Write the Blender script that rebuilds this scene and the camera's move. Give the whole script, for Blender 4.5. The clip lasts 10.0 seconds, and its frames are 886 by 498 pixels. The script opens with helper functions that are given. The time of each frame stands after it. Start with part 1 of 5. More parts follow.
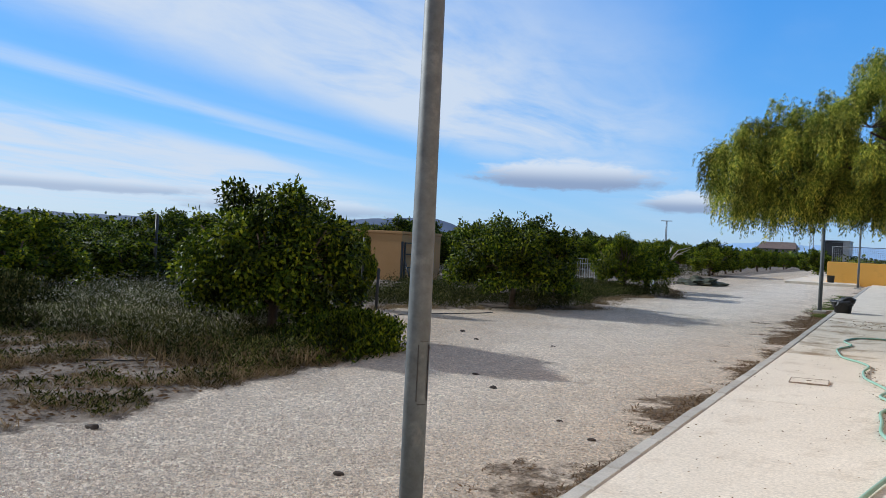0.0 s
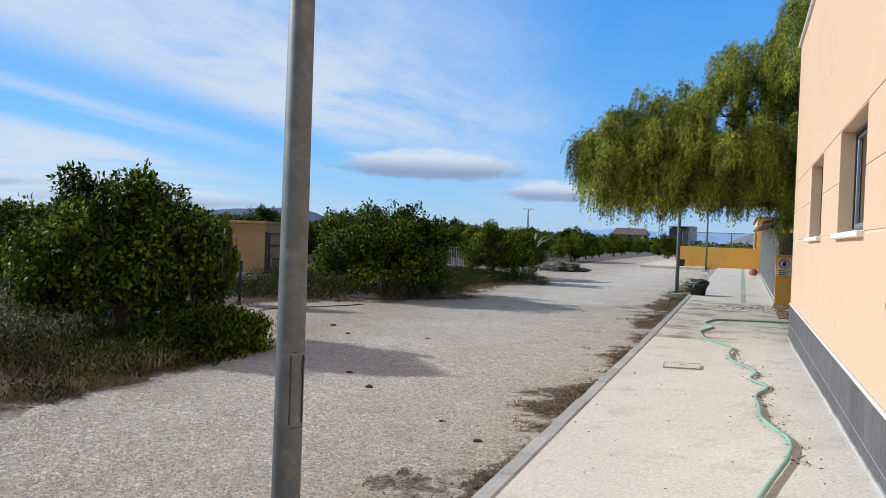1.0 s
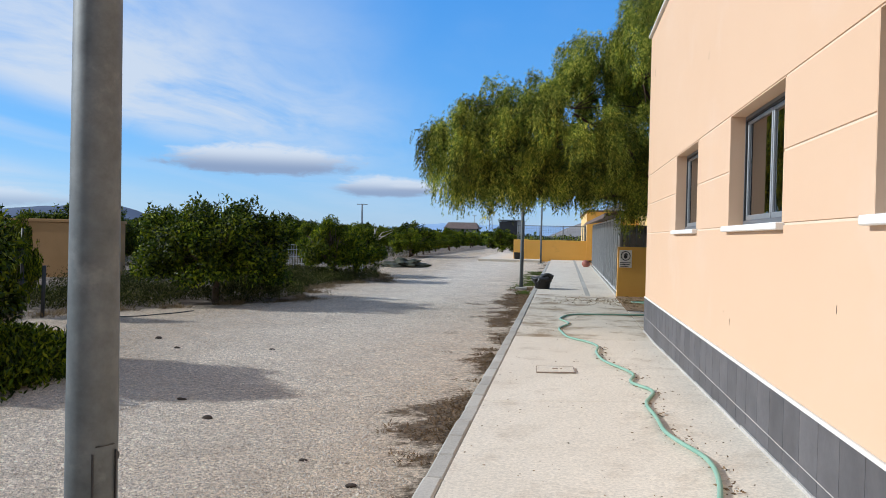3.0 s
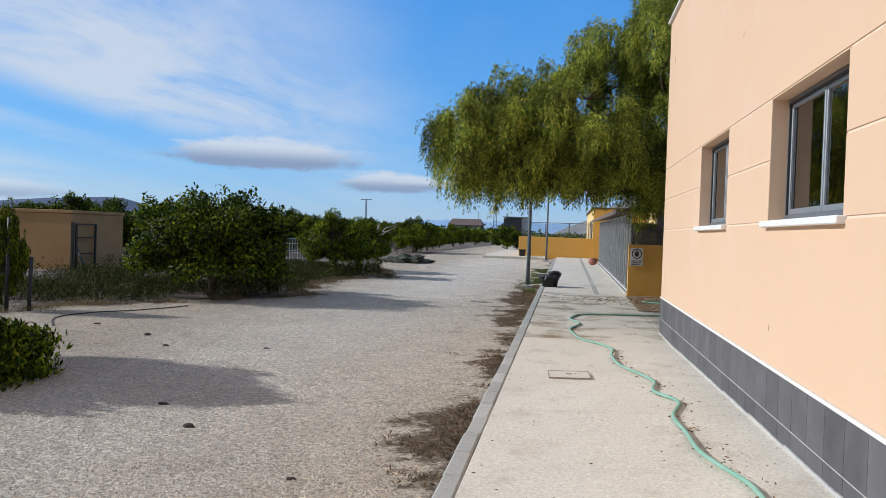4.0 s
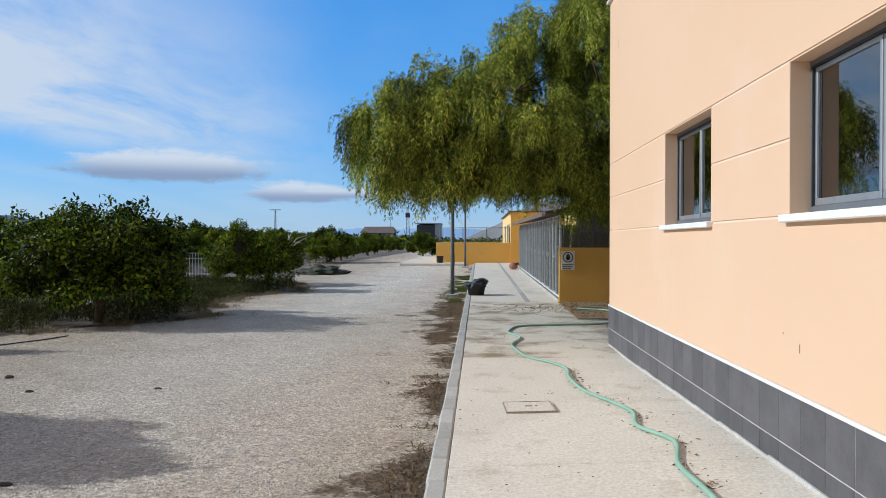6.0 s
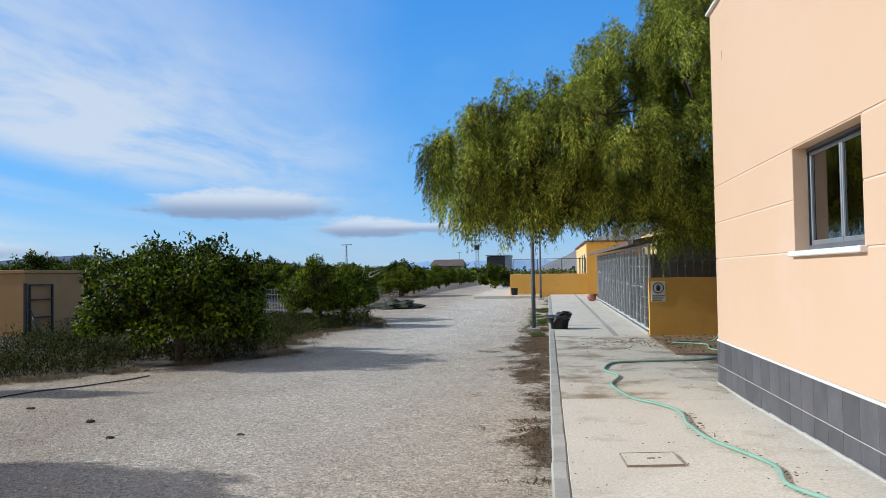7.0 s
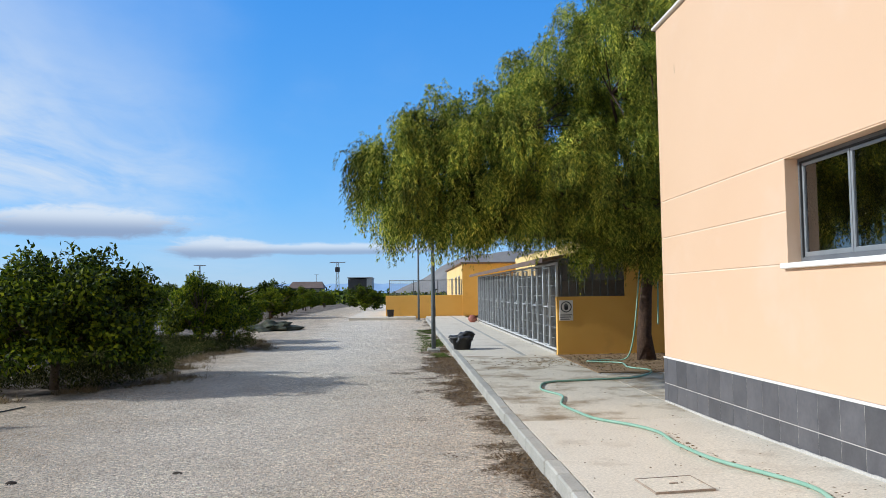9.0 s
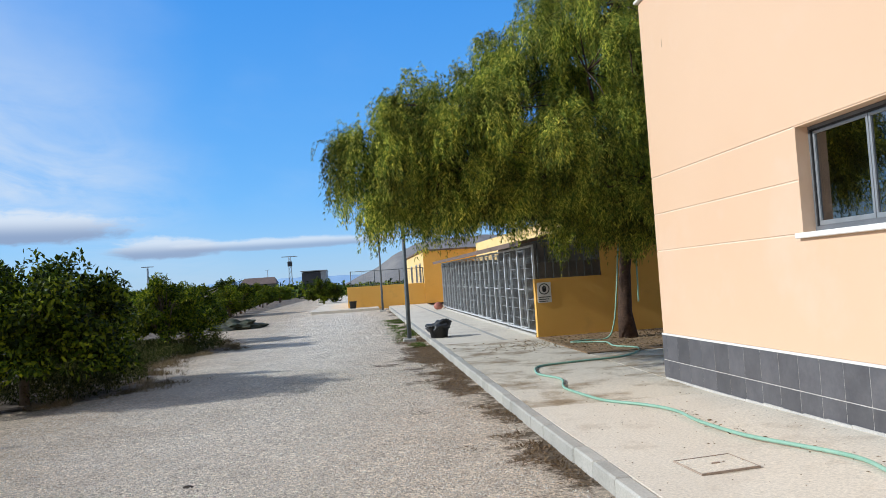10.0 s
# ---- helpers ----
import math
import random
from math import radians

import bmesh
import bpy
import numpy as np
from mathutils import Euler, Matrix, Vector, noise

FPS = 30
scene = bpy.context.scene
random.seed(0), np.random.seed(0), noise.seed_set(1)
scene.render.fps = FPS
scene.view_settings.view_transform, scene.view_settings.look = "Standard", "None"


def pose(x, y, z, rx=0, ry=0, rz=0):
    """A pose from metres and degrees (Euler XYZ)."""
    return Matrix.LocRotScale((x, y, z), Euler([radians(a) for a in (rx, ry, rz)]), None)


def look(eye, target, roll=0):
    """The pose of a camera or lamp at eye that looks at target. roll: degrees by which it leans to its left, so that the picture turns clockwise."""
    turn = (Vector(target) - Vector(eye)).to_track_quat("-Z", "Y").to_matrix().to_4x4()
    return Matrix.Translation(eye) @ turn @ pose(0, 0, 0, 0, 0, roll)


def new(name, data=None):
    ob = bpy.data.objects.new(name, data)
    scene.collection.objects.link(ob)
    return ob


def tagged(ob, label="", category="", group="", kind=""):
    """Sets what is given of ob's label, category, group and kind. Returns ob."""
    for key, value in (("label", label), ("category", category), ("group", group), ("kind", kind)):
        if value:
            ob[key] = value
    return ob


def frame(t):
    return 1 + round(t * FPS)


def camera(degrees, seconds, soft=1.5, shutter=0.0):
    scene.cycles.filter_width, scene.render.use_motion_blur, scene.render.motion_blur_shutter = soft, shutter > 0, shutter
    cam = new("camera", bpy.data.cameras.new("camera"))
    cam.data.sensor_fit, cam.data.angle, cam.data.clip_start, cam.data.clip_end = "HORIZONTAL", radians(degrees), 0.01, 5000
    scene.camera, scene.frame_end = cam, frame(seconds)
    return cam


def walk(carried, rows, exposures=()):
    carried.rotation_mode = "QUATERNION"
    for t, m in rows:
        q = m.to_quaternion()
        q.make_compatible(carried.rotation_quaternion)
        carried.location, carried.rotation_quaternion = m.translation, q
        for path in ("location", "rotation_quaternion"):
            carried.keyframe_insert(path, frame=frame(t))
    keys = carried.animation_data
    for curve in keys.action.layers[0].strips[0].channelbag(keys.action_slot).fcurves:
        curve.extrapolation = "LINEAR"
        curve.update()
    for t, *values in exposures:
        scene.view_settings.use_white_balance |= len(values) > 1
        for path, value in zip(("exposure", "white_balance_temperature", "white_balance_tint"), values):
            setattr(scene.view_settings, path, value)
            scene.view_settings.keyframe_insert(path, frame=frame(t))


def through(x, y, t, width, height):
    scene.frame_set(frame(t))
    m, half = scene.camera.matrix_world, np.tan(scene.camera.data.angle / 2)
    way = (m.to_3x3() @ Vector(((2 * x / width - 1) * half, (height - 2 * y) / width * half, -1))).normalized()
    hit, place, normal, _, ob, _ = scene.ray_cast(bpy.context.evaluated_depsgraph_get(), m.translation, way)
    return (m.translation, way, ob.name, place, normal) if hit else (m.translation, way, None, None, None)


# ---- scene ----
cam = camera(59.3, 10.0, 0.65)
PATH = [
    (0, (1.546, 0.976, 1.445), (0.521, 2.693, 1.426), 2.8),
    (0.5, (1.403, 1.18, 1.434), (0.463, 2.945, 1.41), 2.6),
    (1, (1.232, 1.427, 1.441), (0.515, 3.294, 1.409), 2.1),
    (1.5, (1.053, 1.671, 1.443), (0.558, 3.607, 1.363), 0.4),
    (2, (0.923, 1.907, 1.442), (0.448, 3.85, 1.399), 0.9),
    (2.5, (0.836, 2.159, 1.451), (0.425, 4.116, 1.416), 1.1),
    (2.7, (0.768, 2.228, 1.456), (0.415, 4.196, 1.419), 0.9),
    (3.8, (0.557, 2.913, 1.43), (0.289, 4.895, 1.417), 1.7),
    (4, (0.551, 2.999, 1.424), (0.237, 4.974, 1.383), 1.9),
    (4.5, (0.47, 3.239, 1.431), (0.203, 5.219, 1.336), 1.7),
    (5, (0.38, 3.571, 1.431), (0.283, 5.566, 1.322), -0.2),
    (5.5, (0.297, 4.013, 1.428), (0.212, 6.01, 1.378), 0.1),
    (6.8, (-0.053, 4.872, 1.432), (-0.249, 6.863, 1.463), -0.9),
    (7, (-0.126, 4.974, 1.435), (-0.392, 6.956, 1.501), -0.9),
    (7.5, (-0.36, 5.028, 1.413), (-0.634, 7.007, 1.519), -1.1),
    (8, (-0.644, 5.232, 1.378), (-0.647, 7.225, 1.545), -0.4),
    (8.5, (-0.966, 5.484, 1.358), (-0.865, 7.476, 1.506), -1.0),
    (9, (-1.257, 5.633, 1.349), (-1.154, 7.627, 1.469), -0.7),
    (9.5, (-1.537, 5.753, 1.362), (-1.309, 7.738, 1.43), -2.7),
    (10, (-1.748, 5.928, 1.382), (-1.52, 7.913, 1.465), -3.8),
]
walk(cam, [(t, look(eye, target, roll)) for t, eye, target, roll in PATH], [(0.0, -0.11, 5770.0, 6.7), (2.5, -0.08, 5780.0, 6.7), (4.0, -0.22, 5770.0, 6.7), (5.5, -0.21, 5750.0, 6.2), (7.0, -0.15, 5710.0, 5.2), (8.5, -0.07, 5760.0, 5.2), (10.0, -0.05, 5770.0, 5.7)])

# ---- light ----
SUN_EL, SUN_AZ = 29.0, -93.0  # degrees; azimuth from +y towards +x
world = bpy.data.worlds.new("sky")
scene.world = world
world.use_nodes = True
WN, WL = world.node_tree.nodes, world.node_tree.links
WN.clear()


def wmath(op, a, b=None, c=None, clamp=False):
    n = WN.new("ShaderNodeMath")
    n.operation, n.use_clamp = op, clamp
    for i, v in enumerate((a, b, c)):
        if v is None:
            continue
        if isinstance(v, (int, float)):
            n.inputs[i].default_value = v
        else:
            WL.new(v, n.inputs[i])
    return n.outputs[0]


def wstep(v, lo, hi):
    n = WN.new("ShaderNodeMapRange")
    n.interpolation_type = "SMOOTHSTEP"
    WL.new(v, n.inputs[0])
    n.inputs[1].default_value, n.inputs[2].default_value = lo, hi
    return n.outputs[0]


def wnoise(vec, scale, detail=6.0, rough=0.55, distort=0.0):
    n = WN.new("ShaderNodeTexNoise")
    WL.new(vec, n.inputs["Vector"])
    n.inputs["Scale"].default_value, n.inputs["Detail"].default_value = scale, detail
    n.inputs["Roughness"].default_value, n.inputs["Distortion"].default_value = rough, distort
    return n.outputs["Fac"]


def wvec(x, y, z=0.0):
    n = WN.new("ShaderNodeCombineXYZ")
    for i, v in enumerate((x, y, z)):
        if isinstance(v, (int, float)):
            n.inputs[i].default_value = v
        else:
            WL.new(v, n.inputs[i])
    return n.outputs[0]


def wmix(fac, a, b):
    n = WN.new("ShaderNodeMix")
    n.data_type = "RGBA"
    for sock, v in ((n.inputs[0], fac), (n.inputs[6], a), (n.inputs[7], b)):
        if isinstance(v, (int, float)):
            sock.default_value = v
        elif isinstance(v, tuple):
            sock.default_value = (*v, 1)
        else:
            WL.new(v, sock)
    return n.outputs[2]


sky = WN.new("ShaderNodeTexSky")
sky.sky_type, sky.sun_disc = "NISHITA", False
sky.sun_elevation, sky.sun_rotation = radians(SUN_EL), radians(SUN_AZ)
sky.air_density, sky.dust_density, sky.ozone_density = 1.0, 0.15, 2.5
coords = WN.new("ShaderNodeTexCoord")
split = WN.new("ShaderNodeSeparateXYZ")
WL.new(coords.outputs["Generated"], split.inputs[0])
dx, dy, dz = split.outputs
zz = wmath("ADD", wmath("MAXIMUM", dz, 0.0), 0.03)
px, py = wmath("DIVIDE", dx, zz), wmath("DIVIDE", dy, zz)
azimuth = wmath("MULTIPLY", wmath("ARCTAN2", dx, dy), 57.2958)
height = wmath("MULTIPLY", wmath("ARCSINE", dz), 57.2958)
# thin streaked cirrus, drawn out along the view
lean = wmath("ADD", px, wmath("MULTIPLY", py, 0.10))
streak = wnoise(wvec(wmath("MULTIPLY", lean, 0.5), wmath("MULTIPLY", py, 0.20)), 1.0, 7.0, 0.55, 0.4)
wisps = wnoise(wvec(wmath("MULTIPLY", lean, 0.9), wmath("MULTIPLY", py, 0.42), 3.0), 1.0, 7.0, 0.58, 1.2)
ripple = wnoise(wvec(wmath("MULTIPLY", lean, 2.6), wmath("MULTIPLY", py, 1.3), 7.0), 1.0, 6.0, 0.6, 1.0)
wander = wmath("ADD", lean, wmath("MULTIPLY", wmath("SUBTRACT", streak, 0.5), 1.5))
band = wmath("MULTIPLY", wstep(wander, -3.2, -2.3), wmath("SUBTRACT", 1.0, wstep(wander, -1.8, -0.2)))
low = wmath("SUBTRACT", 1.0, wstep(wander, -5.6, -4.4))
thread = wmath("MULTIPLY", wstep(wander, -4.1, -3.75), wmath("SUBTRACT", 1.0, wstep(wander, -3.7, -3.35)))
band = wmath("ADD", band, wmath("MULTIPLY", thread, 0.55))
grain = wmath("ADD", wmath("MULTIPLY", wisps, 0.82), wmath("MULTIPLY", ripple, 0.18))
cirrus = wmath("MULTIPLY", wmath("ADD", wmath("MULTIPLY", band, 0.95), wmath("MULTIPLY", low, 0.9)), wstep(grain, 0.18, 0.62))
cirrus = wmath("ADD", cirrus, wmath("MULTIPLY", wstep(streak, 0.48, 0.78), 0.17))
cirrus = wmath("MULTIPLY", wmath("MINIMUM", cirrus, 0.92), wstep(height, -0.5, 3.0))


def bank(az, el, wide, high, seed, soft=0.26):
    """A flat-bottomed cloud bank at an azimuth and elevation: its cover and its shade."""
    u = wmath("DIVIDE", wmath("SUBTRACT", azimuth, az), wide)
    v = wmath("DIVIDE", wmath("SUBTRACT", height, el), high)
    n = wnoise(wvec(wmath("MULTIPLY", azimuth, 0.5), wmath("MULTIPLY", height, 1.5), seed), 1.0, 6.0, 0.6, 0.4)
    below = wmath("MULTIPLY", wmath("MINIMUM", v, 0.0), 1.7)
    v2 = wmath("ADD", wmath("MAXIMUM", v, 0.0), below)
    d = wmath("ADD", wmath("MULTIPLY", u, u), wmath("MULTIPLY", v2, v2))
    d = wmath("ADD", wmath("SQRT", d), wmath("MULTIPLY", wmath("SUBTRACT", n, 0.5), 1.1))
    return wmath("SUBTRACT", 1.0, wstep(d, 1.0 - soft, 1.0 + soft)), wstep(v, -0.3, 0.75)


rich = WN.new("ShaderNodeHueSaturation")
rich.inputs["Saturation"].default_value, rich.inputs["Value"].default_value = 1.36, 1.72
WL.new(sky.outputs[0], rich.inputs["Color"])
azure = WN.new("ShaderNodeValToRGB")
WL.new(wmath("DIVIDE", height, 60.0, clamp=True), azure.inputs[0])
stops = azure.color_ramp.elements
stops[0].color, stops[1].color = (0.36, 0.56, 0.86, 1), (0.06, 0.22, 0.66, 1)
stops.new(0.11).color = (0.20, 0.49, 0.95, 1)
stops.new(0.40).color = (0.09, 0.345, 0.90, 1)
even = WN.new("ShaderNodeVectorMath")
even.operation = "SCALE"
WL.new(azure.outputs[0], even.inputs[0])
even.inputs["Scale"].default_value = 11.0
clear = wmix(0.72, rich.outputs[0], even.outputs[0])
veil = wmath("MAXIMUM", wstep(wmath("MULTIPLY", dy, -1.0), -0.1, 0.5), wstep(dz, 0.45, 0.75))
open_sky = wmath("MAXIMUM", wstep(height, 4.0, 9.0), wmath("SUBTRACT", 1.0, wstep(azimuth, -46.0, -33.0)))
cirrus = wmath("MAXIMUM", wmath("MULTIPLY", cirrus, wmath("ADD", wmath("MULTIPLY", open_sky, 0.8), 0.2)), 0.0)
colour = wmix(cirrus, clear, (8.5, 8.8, 9.4))
# high thin overcast behind and overhead
colour = wmix(wmath("MULTIPLY", veil, 0.7), colour, (5.2, 5.2, 5.3))
for az, el, wide, high, seed, dark in ((-22.0, 4.95, 6.2, 1.3, 1.0, 1.0), (-13.0, 3.35, 3.6, 0.9, 4.0, 0.9), (-5.0, 3.4, 8.0, 0.5, 8.0, 0.6),
                                       (-42.0, 1.8, 7.0, 0.9, 11.0, 0.3), (-57.0, 2.6, 9.0, 0.7, 15.0, 0.2)):
    cover, lit = bank(az, el, wide, high, seed)
    body = wmix(lit, (4.6 - 0.9 * dark, 5.3 - 0.9 * dark, 6.8 - 0.8 * dark), (8.8, 9.0, 9.5))
    colour = wmix(wmath("MULTIPLY", cover, 0.6 + 0.35 * dark), colour, body)
back = WN.new("ShaderNodeBackground")
back.inputs["Strength"].default_value = 0.089
WL.new(colour, back.inputs[0])
WL.new(back.outputs[0], WN.new("ShaderNodeOutputWorld").inputs[0])

sun = new("sun", bpy.data.lights.new("sun", "SUN"))
sun.data.energy, sun.data.angle, sun.data.color = 4.3, radians(0.5), (1.0, 0.95, 0.88)
toward = Vector((math.sin(radians(SUN_AZ)) * math.cos(radians(SUN_EL)), math.cos(radians(SUN_AZ)) * math.cos(radians(SUN_EL)), math.sin(radians(SUN_EL))))
sun.rotation_mode, sun.rotation_quaternion = "QUATERNION", toward.to_track_quat("Z", "Y")
scene.view_settings.exposure = 0.0


# ---- materials ----
def material(name, a, b, scale=2.0, grain=40.0, rough=0.8, bump=0.15, metal=0.0, spread=0.25, dist=0.01, piece=0.0, island=0.0, stain=None, stain_scale=0.5, cover=0.56):
    """Two colours mixed by coarse noise, darkened and lightened by fine grain, with relief of the grain."""
    m = bpy.data.materials.new(name)
    m.use_nodes = True
    N, L = m.node_tree.nodes, m.node_tree.links
    bs = N["Principled BSDF"]
    geo = N.new("ShaderNodeNewGeometry")

    def tex(s, detail=5.0, r=0.6):
        n = N.new("ShaderNodeTexNoise")
        L.new(geo.outputs["Position"], n.inputs["Vector"])
        n.inputs["Scale"].default_value, n.inputs["Detail"].default_value, n.inputs["Roughness"].default_value = s, detail, r
        return n.outputs["Fac"]

    def ramp(v, lo, hi, to0=0.0, to1=1.0):
        n = N.new("ShaderNodeMapRange")
        L.new(v, n.inputs[0])
        n.inputs[1].default_value, n.inputs[2].default_value, n.inputs[3].default_value, n.inputs[4].default_value = lo, hi, to0, to1
        return n.outputs[0]

    def mix(f, x, y, mode="MIX"):
        n = N.new("ShaderNodeMix")
        n.data_type, n.blend_type = "RGBA", mode
        for sock, v in ((n.inputs[0], f), (n.inputs[6], x), (n.inputs[7], y)):
            if isinstance(v, (int, float)):
                sock.default_value = v
            elif isinstance(v, tuple):
                sock.default_value = (*v, 1)
            else:
                L.new(v, sock)
        return n.outputs[2]

    col = mix(ramp(tex(scale), 0.3, 0.7), a, b)
    if stain:
        col = mix(ramp(tex(stain_scale, 6.0, 0.65), cover, cover + 0.16), col, stain)
    fine = tex(grain, 4.0, 0.7)
    col = mix(1.0, col, mix(ramp(fine, 0.25, 0.75), (1 - spread,) * 3, (1 + spread,) * 3), "MULTIPLY")
    for amount, node, out in ((piece, "ShaderNodeObjectInfo", "Random"), (island, "ShaderNodeNewGeometry", "Random Per Island")):
        if amount:
            r = N.new(node).outputs[out]
            col = mix(1.0, col, mix(r, (1 - amount,) * 3, (1 + amount,) * 3), "MULTIPLY")
    L.new(col, bs.inputs["Base Color"])
    bs.inputs["Roughness"].default_value, bs.inputs["Metallic"].default_value = rough, metal
    if bump:
        bp = N.new("ShaderNodeBump")
        bp.inputs["Strength"].default_value, bp.inputs["Distance"].default_value = bump, dist
        L.new(fine, bp.inputs["Height"])
        L.new(bp.outputs[0], bs.inputs["Normal"])
    return m


def leafy(name, a, b, young, gloss=0.45, through=0.3, low=0.6, high=1.5, size=1.3, spec=0.1):
    """Leaves: colour varied from leaf to leaf, young being the brightest tone, and by patches from low to high; some
    light passing through.
    """
    m = bpy.data.materials.new(name)
    m.use_nodes = True
    N, L = m.node_tree.nodes, m.node_tree.links
    bs = N["Principled BSDF"]
    geo = N.new("ShaderNodeNewGeometry")
    rmp = N.new("ShaderNodeValToRGB")
    L.new(geo.outputs["Random Per Island"], rmp.inputs[0])
    e = rmp.color_ramp.elements
    e[0].color, e[1].color = (*a, 1), (*young, 1)
    e.new(0.6).color = (*b, 1)
    # on the tree crowns these patches put lit and shaded clumps into the colour
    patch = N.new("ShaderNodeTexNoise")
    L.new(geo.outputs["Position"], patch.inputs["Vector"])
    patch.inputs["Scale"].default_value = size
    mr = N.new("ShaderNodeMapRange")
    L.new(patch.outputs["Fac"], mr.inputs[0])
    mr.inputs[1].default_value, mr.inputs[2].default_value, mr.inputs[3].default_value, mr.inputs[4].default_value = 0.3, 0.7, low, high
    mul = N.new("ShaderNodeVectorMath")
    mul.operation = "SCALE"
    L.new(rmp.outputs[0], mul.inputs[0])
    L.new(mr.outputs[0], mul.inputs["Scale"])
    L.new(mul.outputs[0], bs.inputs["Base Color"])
    bs.inputs["Roughness"].default_value, bs.inputs["Specular IOR Level"].default_value = gloss, spec
    tr = N.new("ShaderNodeBsdfTranslucent")
    L.new(mul.outputs[0], tr.inputs[0])
    mx = N.new("ShaderNodeMixShader")
    mx.inputs[0].default_value = through
    L.new(bs.outputs[0], mx.inputs[1])
    L.new(tr.outputs[0], mx.inputs[2])
    L.new(mx.outputs[0], N["Material Output"].inputs[0])
    return m


def ground_material():
    """White gravel, bare soil and dry litter, laid by the attributes soil and litter, with broken edges."""
    m = bpy.data.materials.new("gravel_and_soil")
    m.use_nodes = True
    N, L = m.node_tree.nodes, m.node_tree.links
    bs = N["Principled BSDF"]
    geo = N.new("ShaderNodeNewGeometry")

    def tex(s, detail=6.0, r=0.6):
        n = N.new("ShaderNodeTexNoise")
        L.new(geo.outputs["Position"], n.inputs["Vector"])
        n.inputs["Scale"].default_value, n.inputs["Detail"].default_value, n.inputs["Roughness"].default_value = s, detail, r
        return n.outputs["Fac"]

    def ramp(v, lo, hi, a=0.0, b=1.0):
        n = N.new("ShaderNodeMapRange")
        L.new(v, n.inputs[0])
        n.inputs[1].default_value, n.inputs[2].default_value, n.inputs[3].default_value, n.inputs[4].default_value = lo, hi, a, b
        return n.outputs[0]

    def calc(op, a, b):
        n = N.new("ShaderNodeMath")
        n.operation = op
        for i, v in enumerate((a, b)):
            if isinstance(v, (int, float)):
                n.inputs[i].default_value = v
            else:
                L.new(v, n.inputs[i])
        return n.outputs[0]

    def mix(f, x, y, mode="MIX"):
        n = N.new("ShaderNodeMix")
        n.data_type, n.blend_type = "RGBA", mode
        for sock, v in ((n.inputs[0], f), (n.inputs[6], x), (n.inputs[7], y)):
            if isinstance(v, (int, float)):
                sock.default_value = v
            elif isinstance(v, tuple):
                sock.default_value = (*v, 1)
            else:
                L.new(v, sock)
        return n.outputs[2]

    def layer(name):
        n = N.new("ShaderNodeAttribute")
        n.attribute_name = name
        return n.outputs["Fac"]

    pebble = N.new("ShaderNodeTexVoronoi")
    L.new(geo.outputs["Position"], pebble.inputs["Vector"])
    pebble.inputs["Scale"].default_value = 62.0
    pebble.inputs["Randomness"].default_value = 1.0
    stone = mix(ramp(tex(0.7), 0.35, 0.7), (0.87, 0.79, 0.675), (0.75, 0.675, 0.565))
    bw = N.new("ShaderNodeRGBToBW")
    L.new(pebble.outputs["Color"], bw.inputs[0])
    stone = mix(1.0, stone, mix(bw.outputs[0], (0.66, 0.64, 0.62), (1.28, 1.27, 1.25)), "MULTIPLY")
    stone = mix(ramp(tex(13.0, 9.0, 0.75), 0.52, 0.70), stone, (0.42, 0.335, 0.25))
    stone = mix(ramp(tex(2.3, 8.0, 0.7), 0.5, 0.72, 0.0, 0.4), stone, (0.42, 0.345, 0.265))
    stone = mix(1.0, stone, mix(ramp(tex(26.0, 6.0, 0.72), 0.36, 0.60), (0.54, 0.51, 0.48), (1.40, 1.39, 1.38)), "MULTIPLY")
    earth = mix(ramp(tex(3.0), 0.35, 0.65), (0.11, 0.08, 0.055), (0.36, 0.29, 0.22))
    litter = mix(ramp(tex(22.0), 0.4, 0.6), (0.10, 0.068, 0.038), (0.25, 0.175, 0.105))
    edge_dirt = N.new("ShaderNodeSeparateXYZ")
    L.new(geo.outputs["Position"], edge_dirt.inputs[0])
    near_trees = ramp(calc("ADD", edge_dirt.outputs[0], calc("MULTIPLY", calc("SUBTRACT", tex(0.8, 7.0, 0.65), 0.5), 5.0)), -5.6, -3.4, 0.75, 0.0)
    stone = mix(near_trees, stone, mix(1.0, stone, (0.66, 0.58, 0.48), "MULTIPLY"))
    rough_edge = calc("SUBTRACT", tex(3.5, 8.0, 0.7), 0.5)
    f1 = ramp(calc("ADD", layer("soil"), calc("MULTIPLY", rough_edge, 1.2)), 0.4, 0.62)
    f2 = ramp(calc("ADD", layer("litter"), calc("MULTIPLY", calc("SUBTRACT", tex(7.0, 8.0, 0.75), 0.5), 1.5)), 0.45, 0.68)
    px_ = N.new("ShaderNodeSeparateXYZ")
    L.new(geo.outputs["Position"], px_.inputs[0])
    worn = ramp(calc("ADD", px_.outputs[0], calc("MULTIPLY", calc("SUBTRACT", tex(0.9), 0.5), 3.0)), -2.4, -0.2, 0.0, 0.55)
    stone = mix(worn, stone, mix(1.0, stone, (0.76, 0.65, 0.53), "MULTIPLY"))
    L.new(mix(f2, mix(f1, stone, earth), litter), bs.inputs["Base Color"])
    bs.inputs["Roughness"].default_value = 0.92
    high = calc("ADD", calc("MULTIPLY", pebble.outputs["Distance"], -0.32), calc("MULTIPLY", tex(10.0, 10.0, 0.74), 1.9))
    high = calc("ADD", high, calc("MULTIPLY", tex(3.4, 4.0, 0.62), 2.2))
    bp = N.new("ShaderNodeBump")
    bp.inputs["Strength"].default_value, bp.inputs["Distance"].default_value = 1.0, 0.06
    L.new(high, bp.inputs["Height"])
